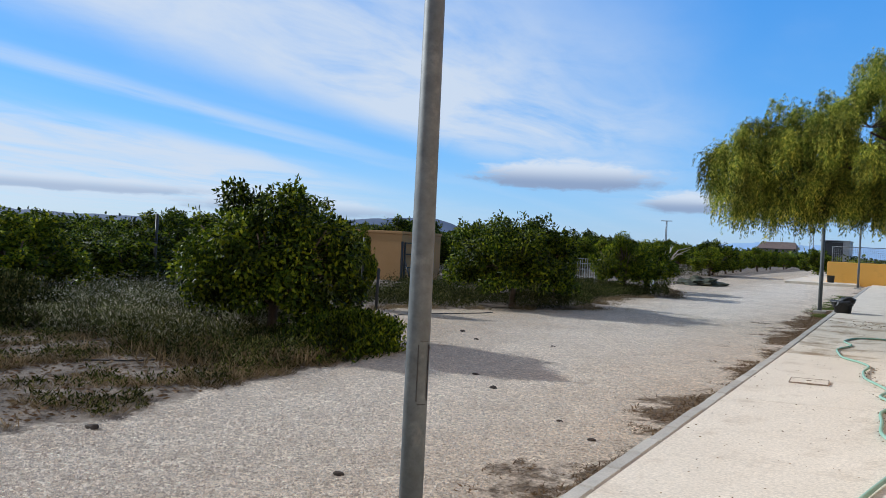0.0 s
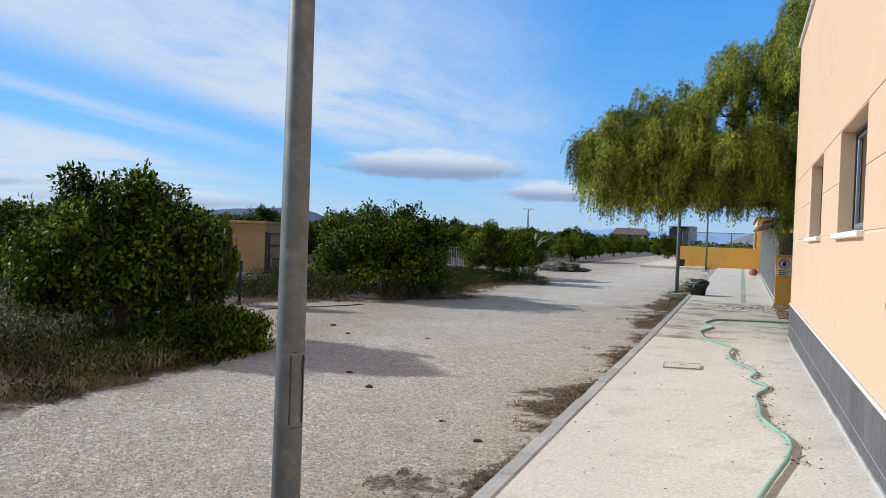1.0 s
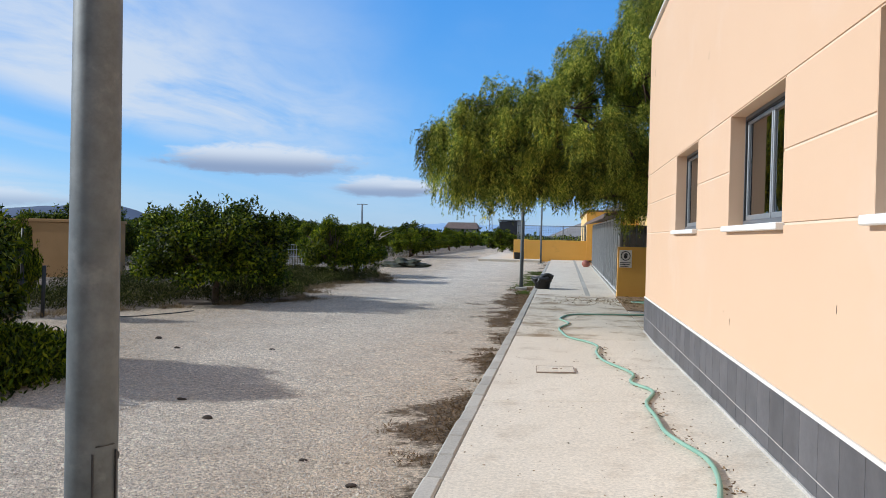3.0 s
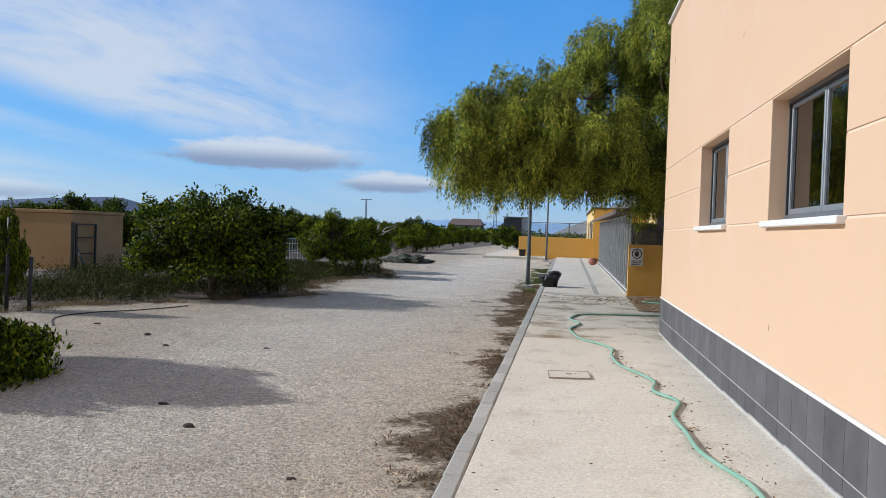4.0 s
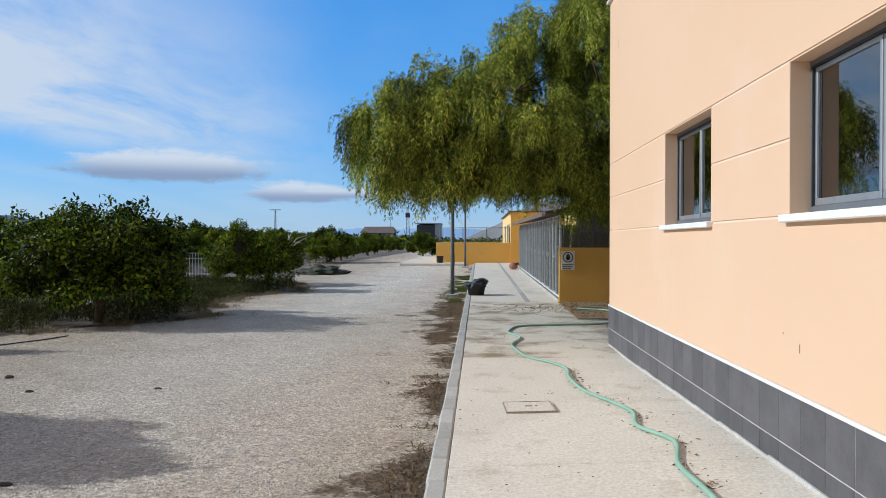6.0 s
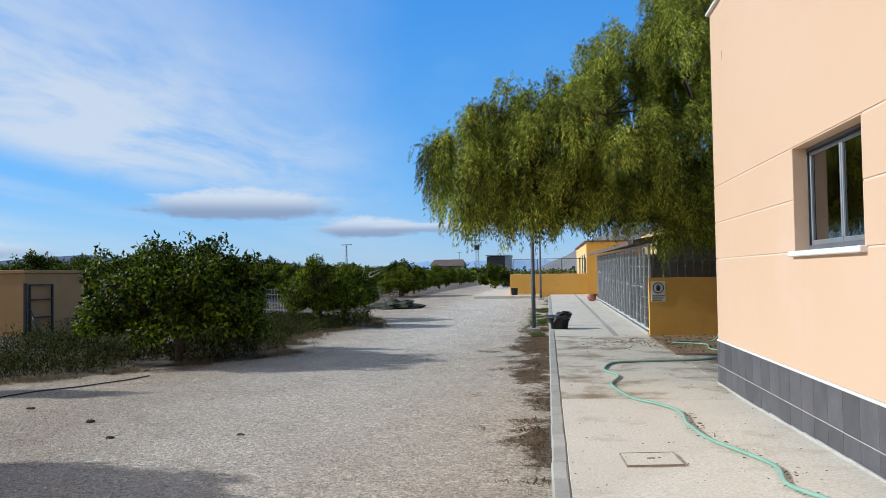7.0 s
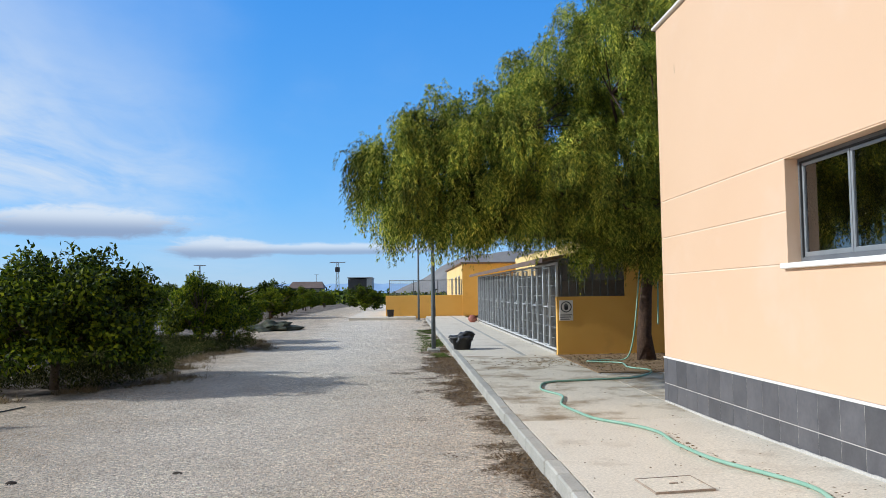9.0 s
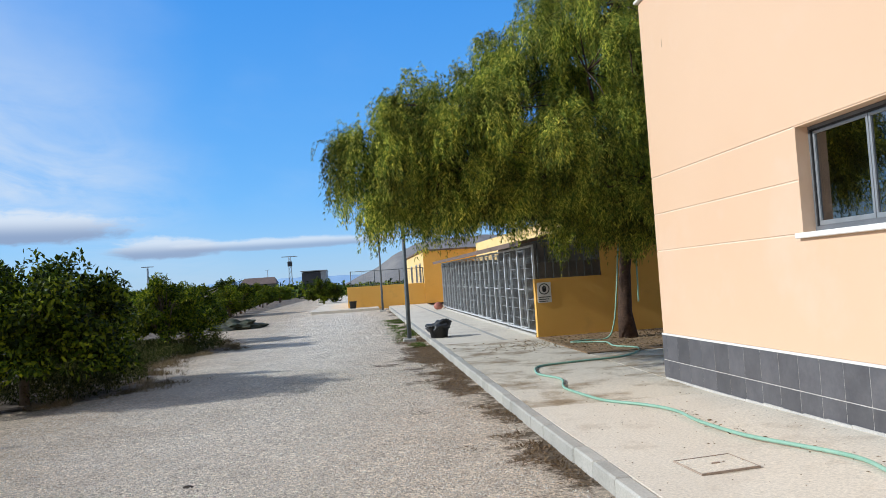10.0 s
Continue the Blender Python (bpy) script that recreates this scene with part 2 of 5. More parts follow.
    L.new(bp.outputs[0], bs.inputs["Normal"])
    return m


GROUND = ground_material()
CONCRETE = material("concrete", (0.62, 0.55, 0.445), (0.69, 0.618, 0.506), 0.8, 46, 0.88, 0.5, spread=0.28, dist=0.005, stain=(0.53, 0.45, 0.35), stain_scale=1.7, cover=0.54)
STAINED = material("stained_concrete", (0.585, 0.515, 0.408), (0.655, 0.583, 0.468), 0.8, 46, 0.88, 0.5, spread=0.3, dist=0.005, stain=(0.27, 0.20, 0.12), stain_scale=1.1, cover=0.48)
KERB = material("kerb_concrete", (0.37, 0.35, 0.305), (0.45, 0.425, 0.375), 3, 60, 0.9, 0.3, spread=0.2, dist=0.006, piece=0.12)
RENDER = material("peach_render", (0.69, 0.465, 0.30), (0.71, 0.49, 0.325), 0.5, 160, 0.9, 0.12, spread=0.05, dist=0.003, stain=(0.71, 0.505, 0.355), stain_scale=0.7)
GROOVE = material("pale_groove", (0.80, 0.64, 0.48), (0.76, 0.6, 0.45), 3, 60, 0.9, 0.0, spread=0.05)
YELLOW = material("ochre_render", (0.74, 0.40, 0.075), (0.78, 0.44, 0.10), 0.8, 120, 0.9, 0.15, spread=0.08, dist=0.004, stain=(0.62, 0.34, 0.08), stain_scale=0.9)
PALE_YELLOW = material("pale_yellow_render", (0.80, 0.56, 0.22), (0.83, 0.6, 0.27), 0.8, 120, 0.9, 0.15, spread=0.06, dist=0.004)
HUT = material("tan_render", (0.40, 0.225, 0.085), (0.46, 0.265, 0.11), 1.2, 80, 0.9, 0.2, spread=0.12, dist=0.005, stain=(0.29, 0.175, 0.08), stain_scale=0.9)
TILE = material("slate_tile", (0.075, 0.072, 0.078), (0.115, 0.11, 0.115), 4, 30, 0.5, 0.06, spread=0.12, dist=0.002, piece=0.18)
GROUT = material("grout", (0.45, 0.425, 0.39), (0.55, 0.52, 0.475), 5, 60, 0.9, 0.0)
WHITE = material("white_stone", (0.80, 0.78, 0.74), (0.74, 0.71, 0.66), 4, 90, 0.6, 0.05, spread=0.06)
FRAME_ALU = material("dark_aluminium", (0.15, 0.155, 0.165), (0.19, 0.195, 0.205), 3, 60, 0.45, 0.03, metal=0.3, spread=0.06)
ALU = material("grey_aluminium", (0.36, 0.37, 0.38), (0.42, 0.43, 0.44), 6, 120, 0.4, 0.0, metal=0.6, spread=0.06)
DARK = material("dark_rubber", (0.02, 0.02, 0.022), (0.03, 0.03, 0.03), 6, 60, 0.6, 0.05)
ZINC = material("galvanised_steel", (0.085, 0.098, 0.104), (0.14, 0.155, 0.16), 9, 26, 0.6, 0.08, metal=0.2, spread=0.22, dist=0.002, stain=(0.19, 0.20, 0.20), stain_scale=6)
CAGE = material("cage_steel", (0.60, 0.61, 0.61), (0.70, 0.71, 0.71), 7, 50, 0.45, 0.0, metal=0.4, spread=0.1)
WIRE = material("welded_wire", (0.36, 0.37, 0.37), (0.46, 0.47, 0.47), 9, 40, 0.5, 0.0, metal=0.3, spread=0.1)
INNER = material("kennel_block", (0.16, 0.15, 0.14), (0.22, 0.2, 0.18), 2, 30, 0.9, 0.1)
ROOF = material("brown_sheet", (0.13, 0.085, 0.06), (0.18, 0.12, 0.085), 3, 40, 0.7, 0.1)
PEPPER_BARK = material("pepper_bark", (0.045, 0.025, 0.016), (0.10, 0.056, 0.034), 7, 26, 0.95, 0.9, spread=0.45, dist=0.025)
BARK = material("bark", (0.10, 0.07, 0.045), (0.17, 0.125, 0.085), 7, 30, 0.95, 0.8, spread=0.4, dist=0.02)
PALE_WOOD = material("dead_wood", (0.38, 0.33, 0.28), (0.5, 0.45, 0.39), 6, 40, 0.9, 0.4)
# citrus tones from near black to bright paint shaded hearts and sunlit leaves
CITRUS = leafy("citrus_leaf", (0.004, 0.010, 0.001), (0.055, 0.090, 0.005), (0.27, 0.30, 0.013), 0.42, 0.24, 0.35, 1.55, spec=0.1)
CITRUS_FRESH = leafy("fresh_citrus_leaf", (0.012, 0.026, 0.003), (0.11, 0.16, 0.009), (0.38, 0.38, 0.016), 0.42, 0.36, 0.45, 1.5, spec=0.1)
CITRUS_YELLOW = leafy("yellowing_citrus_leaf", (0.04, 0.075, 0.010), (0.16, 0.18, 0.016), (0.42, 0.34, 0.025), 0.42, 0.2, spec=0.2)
# wide tone and patch range paints sunlit and shaded tufts into the pepper crown
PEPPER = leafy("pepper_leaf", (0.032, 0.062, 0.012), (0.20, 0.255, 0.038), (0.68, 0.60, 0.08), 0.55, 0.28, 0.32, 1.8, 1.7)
WEED = leafy("weed_leaf", (0.012, 0.018, 0.004), (0.040, 0.050, 0.010), (0.17, 0.155, 0.05), 0.7, 0.12, spec=0.05)
HERB = leafy("grey_herb", (0.045, 0.052, 0.018), (0.11, 0.115, 0.045), (0.46, 0.42, 0.30), 0.8, 0.3, spec=0.05)
FLOWER = leafy("dry_flower", (0.30, 0.28, 0.20), (0.50, 0.47, 0.38), (0.68, 0.65, 0.56), 0.8, 0.3, spec=0.05)
STRAW = leafy("dry_grass", (0.10, 0.07, 0.035), (0.22, 0.16, 0.085), (0.34, 0.26, 0.15), 0.8, 0.25)
LAWN = leafy("short_grass", (0.05, 0.09, 0.018), (0.10, 0.14, 0.028), (0.18, 0.18, 0.06), 0.7, 0.3)
PEBBLE = material("pebble", (0.70, 0.635, 0.545), (0.53, 0.47, 0.395), 9, 60, 0.9, 0.1, island=0.2)
HOSE = material("green_hose", (0.22, 0.40, 0.29), (0.30, 0.47, 0.36), 4, 60, 0.45, 0.05, spread=0.08)
BLACK = material("black_plastic", (0.016, 0.016, 0.017), (0.024, 0.024, 0.025), 6, 40, 0.5, 0.2)
RED = material("faded_red_plastic", (0.34, 0.12, 0.085), (0.42, 0.16, 0.11), 6, 60, 0.6, 0.1)
TARP = material("green_tarp", (0.03, 0.045, 0.025), (0.075, 0.065, 0.04), 6, 40, 0.9, 0.3)
SIGN = material("sign_white", (0.72, 0.68, 0.62), (0.78, 0.74, 0.68), 8, 60, 0.5, 0.0, spread=0.05)
INK = material("sign_ink", (0.03, 0.03, 0.03), (0.05, 0.045, 0.045), 8, 60, 0.6, 0.0)
# haze of distance is put into the blue base colour of these two
HILL = material("far_hill", (0.06, 0.085, 0.15), (0.085, 0.115, 0.18), 0.006, 0.05, 1.0, 0.0, spread=0.12)
FAR_HILL = material("hazy_hill", (0.26, 0.40, 0.60), (0.30, 0.44, 0.63), 0.004, 0.03, 1.0, 0.0, spread=0.06)
NEAR_HILL = material("dry_hill", (0.17, 0.16, 0.16), (0.24, 0.225, 0.21), 0.02, 0.1, 1.0, 0.0, spread=0.15)
SHED = material("dark_shed", (0.035, 0.035, 0.04), (0.05, 0.05, 0.055), 0.5, 3, 0.7, 0.0)
SHED_END = material("grey_cladding", (0.3, 0.32, 0.35), (0.36, 0.38, 0.4), 0.5, 3, 0.7, 0.0)
TERRACOTTA = material("clay_roof", (0.13, 0.09, 0.075), (0.17, 0.12, 0.10), 0.5, 2, 0.9, 0.0)
RUST = material("rusty_iron", (0.30, 0.23, 0.17), (0.4, 0.32, 0.25), 12, 60, 0.9, 0.1)
CLOD = material("dark_earth", (0.035, 0.026, 0.02), (0.06, 0.045, 0.032), 12, 60, 0.95, 0.3)
LITTER = material("dead_leaves", (0.13, 0.08, 0.04), (0.25, 0.165, 0.085), 12, 60, 0.95, 0.2, island=0.4)

GLASS = bpy.data.materials.new("window_glass")
GLASS.use_nodes = True
gb = GLASS.node_tree.nodes["Principled BSDF"]
gb.inputs["Base Color"].default_value = (0.09, 0.10, 0.11, 1)
gb.inputs["Roughness"].default_value, gb.inputs["Transmission Weight"].default_value, gb.inputs["IOR"].default_value = 0.0, 1.0, 2.45


# ---- building blocks ----
def zp(y):
    """Height of the pavement, level beside the house and rising gently beyond it."""
    return 0.0072 * min(max(y - 14.0, 0.0), 40.0)


def pv(x, y):
    """Height of the paved surface, which rises from the kerb to the house, more so at the near end."""
    return zp(y) + 0.009 * min(max(x, 0.0), 2.0) * min(max(14.0 - y, 0.0), 9.7)


def mesh_of(name, bm, mat):
    me = bpy.data.meshes.new(name)
    bm.to_mesh(me)
    bm.free()
    me.materials.append(mat)
    return me


def part(name, bm, mat, parent, label=""):
    ob = new(name, mesh_of(name, bm, mat) if isinstance(bm, bmesh.types.BMesh) else bm)
    ob.parent = parent
    return tagged(ob, label)


def thing(name, label, category, x=0.0, y=0.0, z=0.0, group="", kind="", rz=0.0):
    ob = new(name)
    ob.empty_display_size = 0.1
    ob.matrix_basis = pose(x, y, z, 0, 0, rz)
    return tagged(ob, label, category, group, kind)


def solid(name, bm, mat, label, category, kind="", group=""):
    return tagged(new(name, mesh_of(name, bm, mat)), label, category, group, kind)


def box(bm, x0, x1, y0, y1, z0, z1, rise=None, bevel=0.0):
    """A box; rise(y) lifts its corners to follow a slope."""
    v = [bm.verts.new((x, y, z + (rise(y) if rise else 0))) for x in (x0, x1) for y in (y0, y1) for z in (z0, z1)]
    f = [bm.faces.new([v[i] for i in q]) for q in ((0, 1, 3, 2), (4, 6, 7, 5), (0, 4, 5, 1), (2, 3, 7, 6), (0, 2, 6, 4), (1, 5, 7, 3))]
    if bevel:
        bmesh.ops.bevel(bm, geom=list({e for q in f for e in q.edges}), offset=bevel, segments=1, affect="EDGES", profile=0.5)
    return bm


def tube(bm, pts, radii, sides=7, cap=True):
    """A tapered tube along points."""
    pts = [Vector(p) for p in pts]
    rings = []
    for i, p in enumerate(pts):
        d = (pts[min(i + 1, len(pts) - 1)] - pts[max(i - 1, 0)]).normalized()
        u = d.orthogonal().normalized() if abs(d.z) < 0.99 else Vector((1, 0, 0))
        w = d.cross(u)
        r = radii[i] if isinstance(radii, (list, tuple)) else radii
        rings.append([bm.verts.new(p + r * (math.cos(2 * math.pi * k / sides) * u + math.sin(2 * math.pi * k / sides) * w)) for k in range(sides)])
    for a, b in zip(rings, rings[1:]):
        best = min(range(sides), key=lambda s: sum((a[k].co - b[(k + s) % sides].co).length for k in range(sides)))
        for k in range(sides):
            f = bm.faces.new((a[k], a[(k + 1) % sides], b[(k + 1 + best) % sides], b[(k + best) % sides]))
            f.smooth = True
    if cap:
        bm.faces.new(rings[0][::-1])
        bm.faces.new(rings[-1])
    return bm


def leaves(name, pos, axis, length, width, mat, rng, fold=0.35, face=None):
    """A mesh of folded leaves at pos, along axis, turned towards face where it is given; with no fold, narrow single leaflets."""
    n = len(pos)
    axis = axis / np.linalg.norm(axis, axis=1, keepdims=True)
    s = np.cross(axis, rng.normal(size=(n, 3)) if face is None else face + rng.normal(size=(n, 3)) * 0.45)
    s /= np.linalg.norm(s, axis=1, keepdims=True) + 1e-9
    up = np.cross(s, axis)
    L, W = length.reshape(-1, 1), width.reshape(-1, 1)
    mid = pos + axis * L * 0.45
    if fold:
        v = np.stack([pos, mid + s * W * 0.5 + up * W * fold, pos + axis * L, mid - s * W * 0.5 + up * W * fold], 1).reshape(-1, 3)
        i = np.arange(n)[:, None] * 4
        f = np.concatenate([i + np.array([[0, 1, 2]]), i + np.array([[0, 2, 3]])], 0)
    else:
        v = np.stack([pos + s * W * 0.5, pos + axis * L, pos - s * W * 0.5], 1).reshape(-1, 3)
        f = np.arange(n)[:, None] * 3 + np.array([[0, 1, 2]])
    me = bpy.data.meshes.new(name)
    me.vertices.add(len(v))
    me.vertices.foreach_set("co", v.astype(np.float32).ravel())
    me.loops.add(f.size)
    me.loops.foreach_set("vertex_index", f.astype(np.int32).ravel())
    me.polygons.add(len(f))
    me.polygons.foreach_set("loop_start", np.arange(0, f.size, 3, dtype=np.int32))
    me.update(calc_edges=True)
    me.materials.append(mat)
    return me


# ---- ground ----
EDGE_Y = (-9.04, 3.25, 5.14, 6.74, 8.26, 10.03, 11.11, 12.58, 13.9, 15.5, 17.1, 18.4, 19.8, 22.38, 24.84, 27.21, 29.96, 32.72, 41.59, 57.35, 79.02)
EDGE_X = (-3.86, -4.14, -4.05, -4.24, -4.43, -4.64, -6.2, -7.67, -8.6, -8.5, -7.2, -6.1, -5.1, -6.04, -6.04, -5.06, -5.84, -7.42, -7.42, -7.81, -8.01)


def ground_z(x, y):
    """Height of the ground: gravel a step below the pavement, a little uneven."""
    z = zp(y) - 0.12
    if -30 < x < 0 and -12 < y < 80:
        z += 0.03 * noise.noise((x * 0.35, y * 0.35, 3.0)) * min(1.0, -x / 1.5) + 0.012 * noise.noise((x * 1.7, y * 1.7, 8.0)) * min(1.0, -x / 0.5)
    return z


def soil_at(x, y):
    e = float(np.interp(y, EDGE_Y, EDGE_X)) + 0.35 * noise.noise((x, y * 0.7, 1.0))
    return 0.5 + (e - x) * 0.9


def litter_at(x, y):
    """Dry litter gathered against the kerb."""
    width = float(np.interp(y, (0, 5, 8, 12, 16, 20, 26, 40), (0.45, 0.55, 0.55, 0.65, 1.05, 1.25, 0.8, 0.3)))
    return 0.68 - (-0.12 - x) / width * 0.42 + 0.5 * noise.noise((x * 1.1, y * 0.6, 5.0)) + 0.4 * noise.noise((x * 3.1, y * 2.3, 15.0))


def grid_lines(dense0, dense1, step, outer):
    return sorted(set([round(float(v), 3) for v in np.arange(dense0, dense1 + 1e-6, step)] + list(outer)))


XS = grid_lines(-20, 0.0, 0.2, (-3500, -1500, -600, -250, -120, -70, -45, -30, -24, 0.6, 3, 8, 20, 60, 200, 800, 3000))
YS = grid_lines(-8, 60, 0.22, (-2000, -500, -120, -40, -18, 64, 70, 80, 95, 120, 160, 250, 500, 1100, 2200, 4000))
verts = [(x, y, ground_z(x, y)) for y in YS for x in XS]
nx = len(XS)
faces = [(j * nx + i, j * nx + i + 1, (j + 1) * nx + i + 1, (j + 1) * nx + i) for j in range(len(YS) - 1) for i in range(nx - 1)]
gm = bpy.data.meshes.new("ground")
gm.from_pydata(verts, [], faces)
for key, law in (("soil", soil_at), ("litter", litter_at)):
    gm.attributes.new(key, "FLOAT", "POINT").data.foreach_set("value", [max(0.0, min(1.0, law(x, y))) if (key == "soil" or x < 0.1) else 0.0 for x, y, z in verts])
gm.polygons.foreach_set("use_smooth", [True] * len(gm.polygons))
gm.materials.append(GROUND)
tagged(new("ground", gm), "white gravel track beside brown orchard soil", "ground", kind="structure")

# pavement: cast slabs with open joints, edged by kerb stones
pavement = solid("pavement", box(bmesh.new(), -0.03, 2.0, -6, 14, -0.3, -0.02, zp), GROUT, "worn beige concrete pavement beside the house", "pavement", "structure")
bm = bmesh.new()
box(bm, -0.03, 1.99, 14, 18.4, -0.3, -0.02, zp)
box(bm, -0.03, 2.04, 18.4, 48.4, -0.3, -0.02, zp)
part("bedding", bm, GROUT, pavement)
kerb = solid("kerb", box(bmesh.new(), -0.115, -0.035, -6, 14, -0.4, -0.09, zp), GROUT, "grey concrete kerb along the gravel", "kerb", "structure")


def slab(x0, x1, y0, y1, parent, mat=CONCRETE, name="slab"):
    bm = bmesh.new()
    box(bm, x0, x1, y0 + 0.004, y1 - 0.004, -0.12, 0, zp, 0.004)
    for v in bm.verts:
        v.co.z += pv(v.co.x, v.co.y) - zp(v.co.y)
    return part(name, bm, mat, parent)


JOINTS = [-6, -0.8, 4.3, 9.3]
for a, b in zip(JOINTS, JOINTS[1:]):
    slab(0.0, 1.985, a, b, pavement)
slab(0.0, 1.985, 9.3, 14.0, pavement)
for a, b in ((14.0, 18.1), (18.1, 22.2)):
    slab(0.0, 1.985, a, b, pavement, STAINED)
slab(1.995, 6.0, 15.29, 18.5, pavement, STAINED)
STRIP = 1.32
for a, b in ((22.2, 25.1), (25.1, 28.0), (28.0, 30.9), (30.9, 33.8), (33.8, 36.8), (36.8, 39.8), (39.8, 44.0), (44.0, 48.4)):
    slab(0.0, STRIP - 0.06, a, b, pavement)
    slab(STRIP + 0.06, 2.03, a, b, pavement)
    slab(STRIP - 0.056, STRIP + 0.056, a, b, pavement, KERB, "drain_cover")
stone = bmesh.new()
box(stone, -0.125, -0.004, 0.003, 0.497, -0.24, 0.006, None, 0.014)
stone = mesh_of("kerb_stone", stone, KERB)
for k in range(-12, 92):
    y = k * 0.5
    ob = part("kerb_stone", stone, None, kerb)
    ob.location = (0.004 * math.sin(k * 2.3), y, zp(y + 0.25) + 0.003 * math.sin(k * 1.7))
    ob.rotation_euler = (0.0072 if y >= 14 else 0.0, 0, 0.005 * math.sin(k * 5.1))

# inspection cover set in the pavement
cover = thing("inspection_cover", "rusty square inspection cover set in concrete pavement", "cover", 0.62, 11.08, pv(0.62, 11.08) - 0.003, rz=3)
cover.matrix_basis = pose(0.62, 11.08, pv(0.62, 11.08) - 0.003, -0.3, -1.5, 3)
bm = bmesh.new()
for q in ((-0.21, 0.21, -0.206, -0.2), (-0.21, 0.21, 0.2, 0.206), (-0.21, -0.204, -0.2, 0.2), (0.204, 0.21, -0.2, 0.2)):
    box(bm, *q, -0.01, 0.006)
part("frame", bm, RUST, cover, "brown rusty rim")
bm = bmesh.new()
box(bm, -0.2, 0.2, -0.19, 0.19, -0.01, 0.004)
lid = part("lid", bm, CONCRETE, cover)
slat = mesh_of("slat", box(bmesh.new(), -0.006, 0.006, -0.17, 0.17, 0.004, 0.0052), CONCRETE)
for k in range(12):
    part("slat", slat, None, lid).location = (-0.183 + k * 0.0325, 0, 0)
bm = bmesh.new()
box(bm, -0.03, 0.03, -0.008, 0.008, 0.004, 0.012)
part("handle", bm, RUST, cover)

# pale concrete apron round the annex
bm = bmesh.new()
box(bm, -4.1, -0.6, 46.5, 54, -0.3, 0.02, zp, 0.01)
box(bm, -4.1, -2.3, 54, 68, -0.3, 0.02, zp)
solid("apron", bm, CONCRETE, "pale concrete apron before the yellow wall", "pavement", "structure")

# ---- house with the peach wall ----
WALL_X, END_Y, TOP = 2.0, 15.26, 4.71
WINDOWS = ((10.56, 12.07), (7.44, 9.03), (4.45, 6.0), (1.4, 2.96))
SILL, HEAD, MID = 1.578, 2.485, 2.03
house = solid("house", box(bmesh.new(), WALL_X + 0.007, WALL_X + 0.3, -6, END_Y, -0.3, SILL), GROOVE, "single storey house rendered in peach with grey plinth", "house", "structure")
bm = bmesh.new()
box(bm, WALL_X + 0.007, WALL_X + 0.3, -6, END_Y, HEAD, TOP)
edges = [END_Y] + [v for w in WINDOWS for v in (w[1], w[0])] + [-6]
for k in range(0, len(edges), 2):
    box(bm, WALL_X + 0.007, WALL_X + 0.3, edges[k + 1], edges[k], SILL, HEAD)
box(bm, WALL_X + 0.3, 9, -6, -5.7, -0.3, TOP)
box(bm, 9, 9.3, -6, END_Y, -0.3, TOP)
part("wall", bm, GROOVE, house)
part("end_wall", box(bmesh.new(), WALL_X + 0.02, 9, END_Y, END_Y + 0.004, -0.3, TOP), RENDER, house)
part("end_core", box(bmesh.new(), WALL_X + 0.3, 9, END_Y - 0.3, END_Y, -0.3, TOP), KERB, house)
part("floor", box(bmesh.new(), WALL_X + 0.3, 9, -5.7, END_Y - 0.3, 0.0, 0.1), KERB, house)
part("roof", box(bmesh.new(), WALL_X + 0.3, 9, -5.7, END_Y - 0.3, 4.2, 4.4), KERB, house)
bm = bmesh.new()
box(bm, WALL_X - 0.045, WALL_X + 0.4, -6.1, END_Y + 0.045, TOP, TOP + 0.04, None, 0.008)
box(bm, WALL_X + 0.4, 9.4, END_Y - 0.3, END_Y + 0.045, TOP, TOP + 0.04)
part("coping", bm, WHITE, house, "white coping stones")


def panel(y0, y1, z0, z1):
    g = 0.008
    bm = bmesh.new()
    box(bm, WALL_X, WALL_X + 0.006, y0, y1, z0 + g, z1 - g, None, 0.002)
    part("render_panel", bm, RENDER, house)


panel(-6, END_Y - 0.001, 0.56, SILL)
panel(-6, END_Y - 0.001, HEAD, TOP - 0.001)
for k in range(0, len(edges), 2):
    panel(edges[k + 1], edges[k] - (0.001 if k == 0 else 0), SILL, MID)
    panel(edges[k + 1], edges[k] - (0.001 if k == 0 else 0), MID, HEAD)
# reveals of the window openings, in the wall's own render
bm = bmesh.new()
for y0, y1 in WINDOWS:
    box(bm, WALL_X + 0.002, WALL_X + 0.298, y1 - 0.006, y1 + 0.002, SILL + 0.01, HEAD)
    box(bm, WALL_X + 0.002, WALL_X + 0.298, y0 - 0.002, y0 + 0.006, SILL + 0.01, HEAD)
    box(bm, WALL_X + 0.002, WALL_X + 0.298, y0, y1, HEAD - 0.006, HEAD + 0.002)
part("reveal", bm, RENDER, house)
# white strip on the plinth
bm = bmesh.new()
box(bm, WALL_X - 0.016, WALL_X + 0.004, -6, END_Y + 0.016, 0.543, 0.566, None, 0.003)
part("trim_strip", bm, WHITE, house, "white strip above the plinth")
part("tile_bed", box(bmesh.new(), WALL_X - 0.0095, WALL_X + 0.011, -6, END_Y + 0.004, -0.1, 0.544), GROUT, house)
bm = bmesh.new()
for k in range(64):
    y = -5.9 + k * 0.33
    h = 0.022 + 0.012 * noise.noise((y * 2.1, 0, 3))
    box(bm, WALL_X - 0.024 + 0.006 * noise.noise((y * 3, 1, 0)), WALL_X - 0.006, y, y + 0.33, -0.02, h + pv(2.0, y + 0.16))
part("mortar_joint", bm, GROUT, house, "pale mortar line at the plinth's foot")
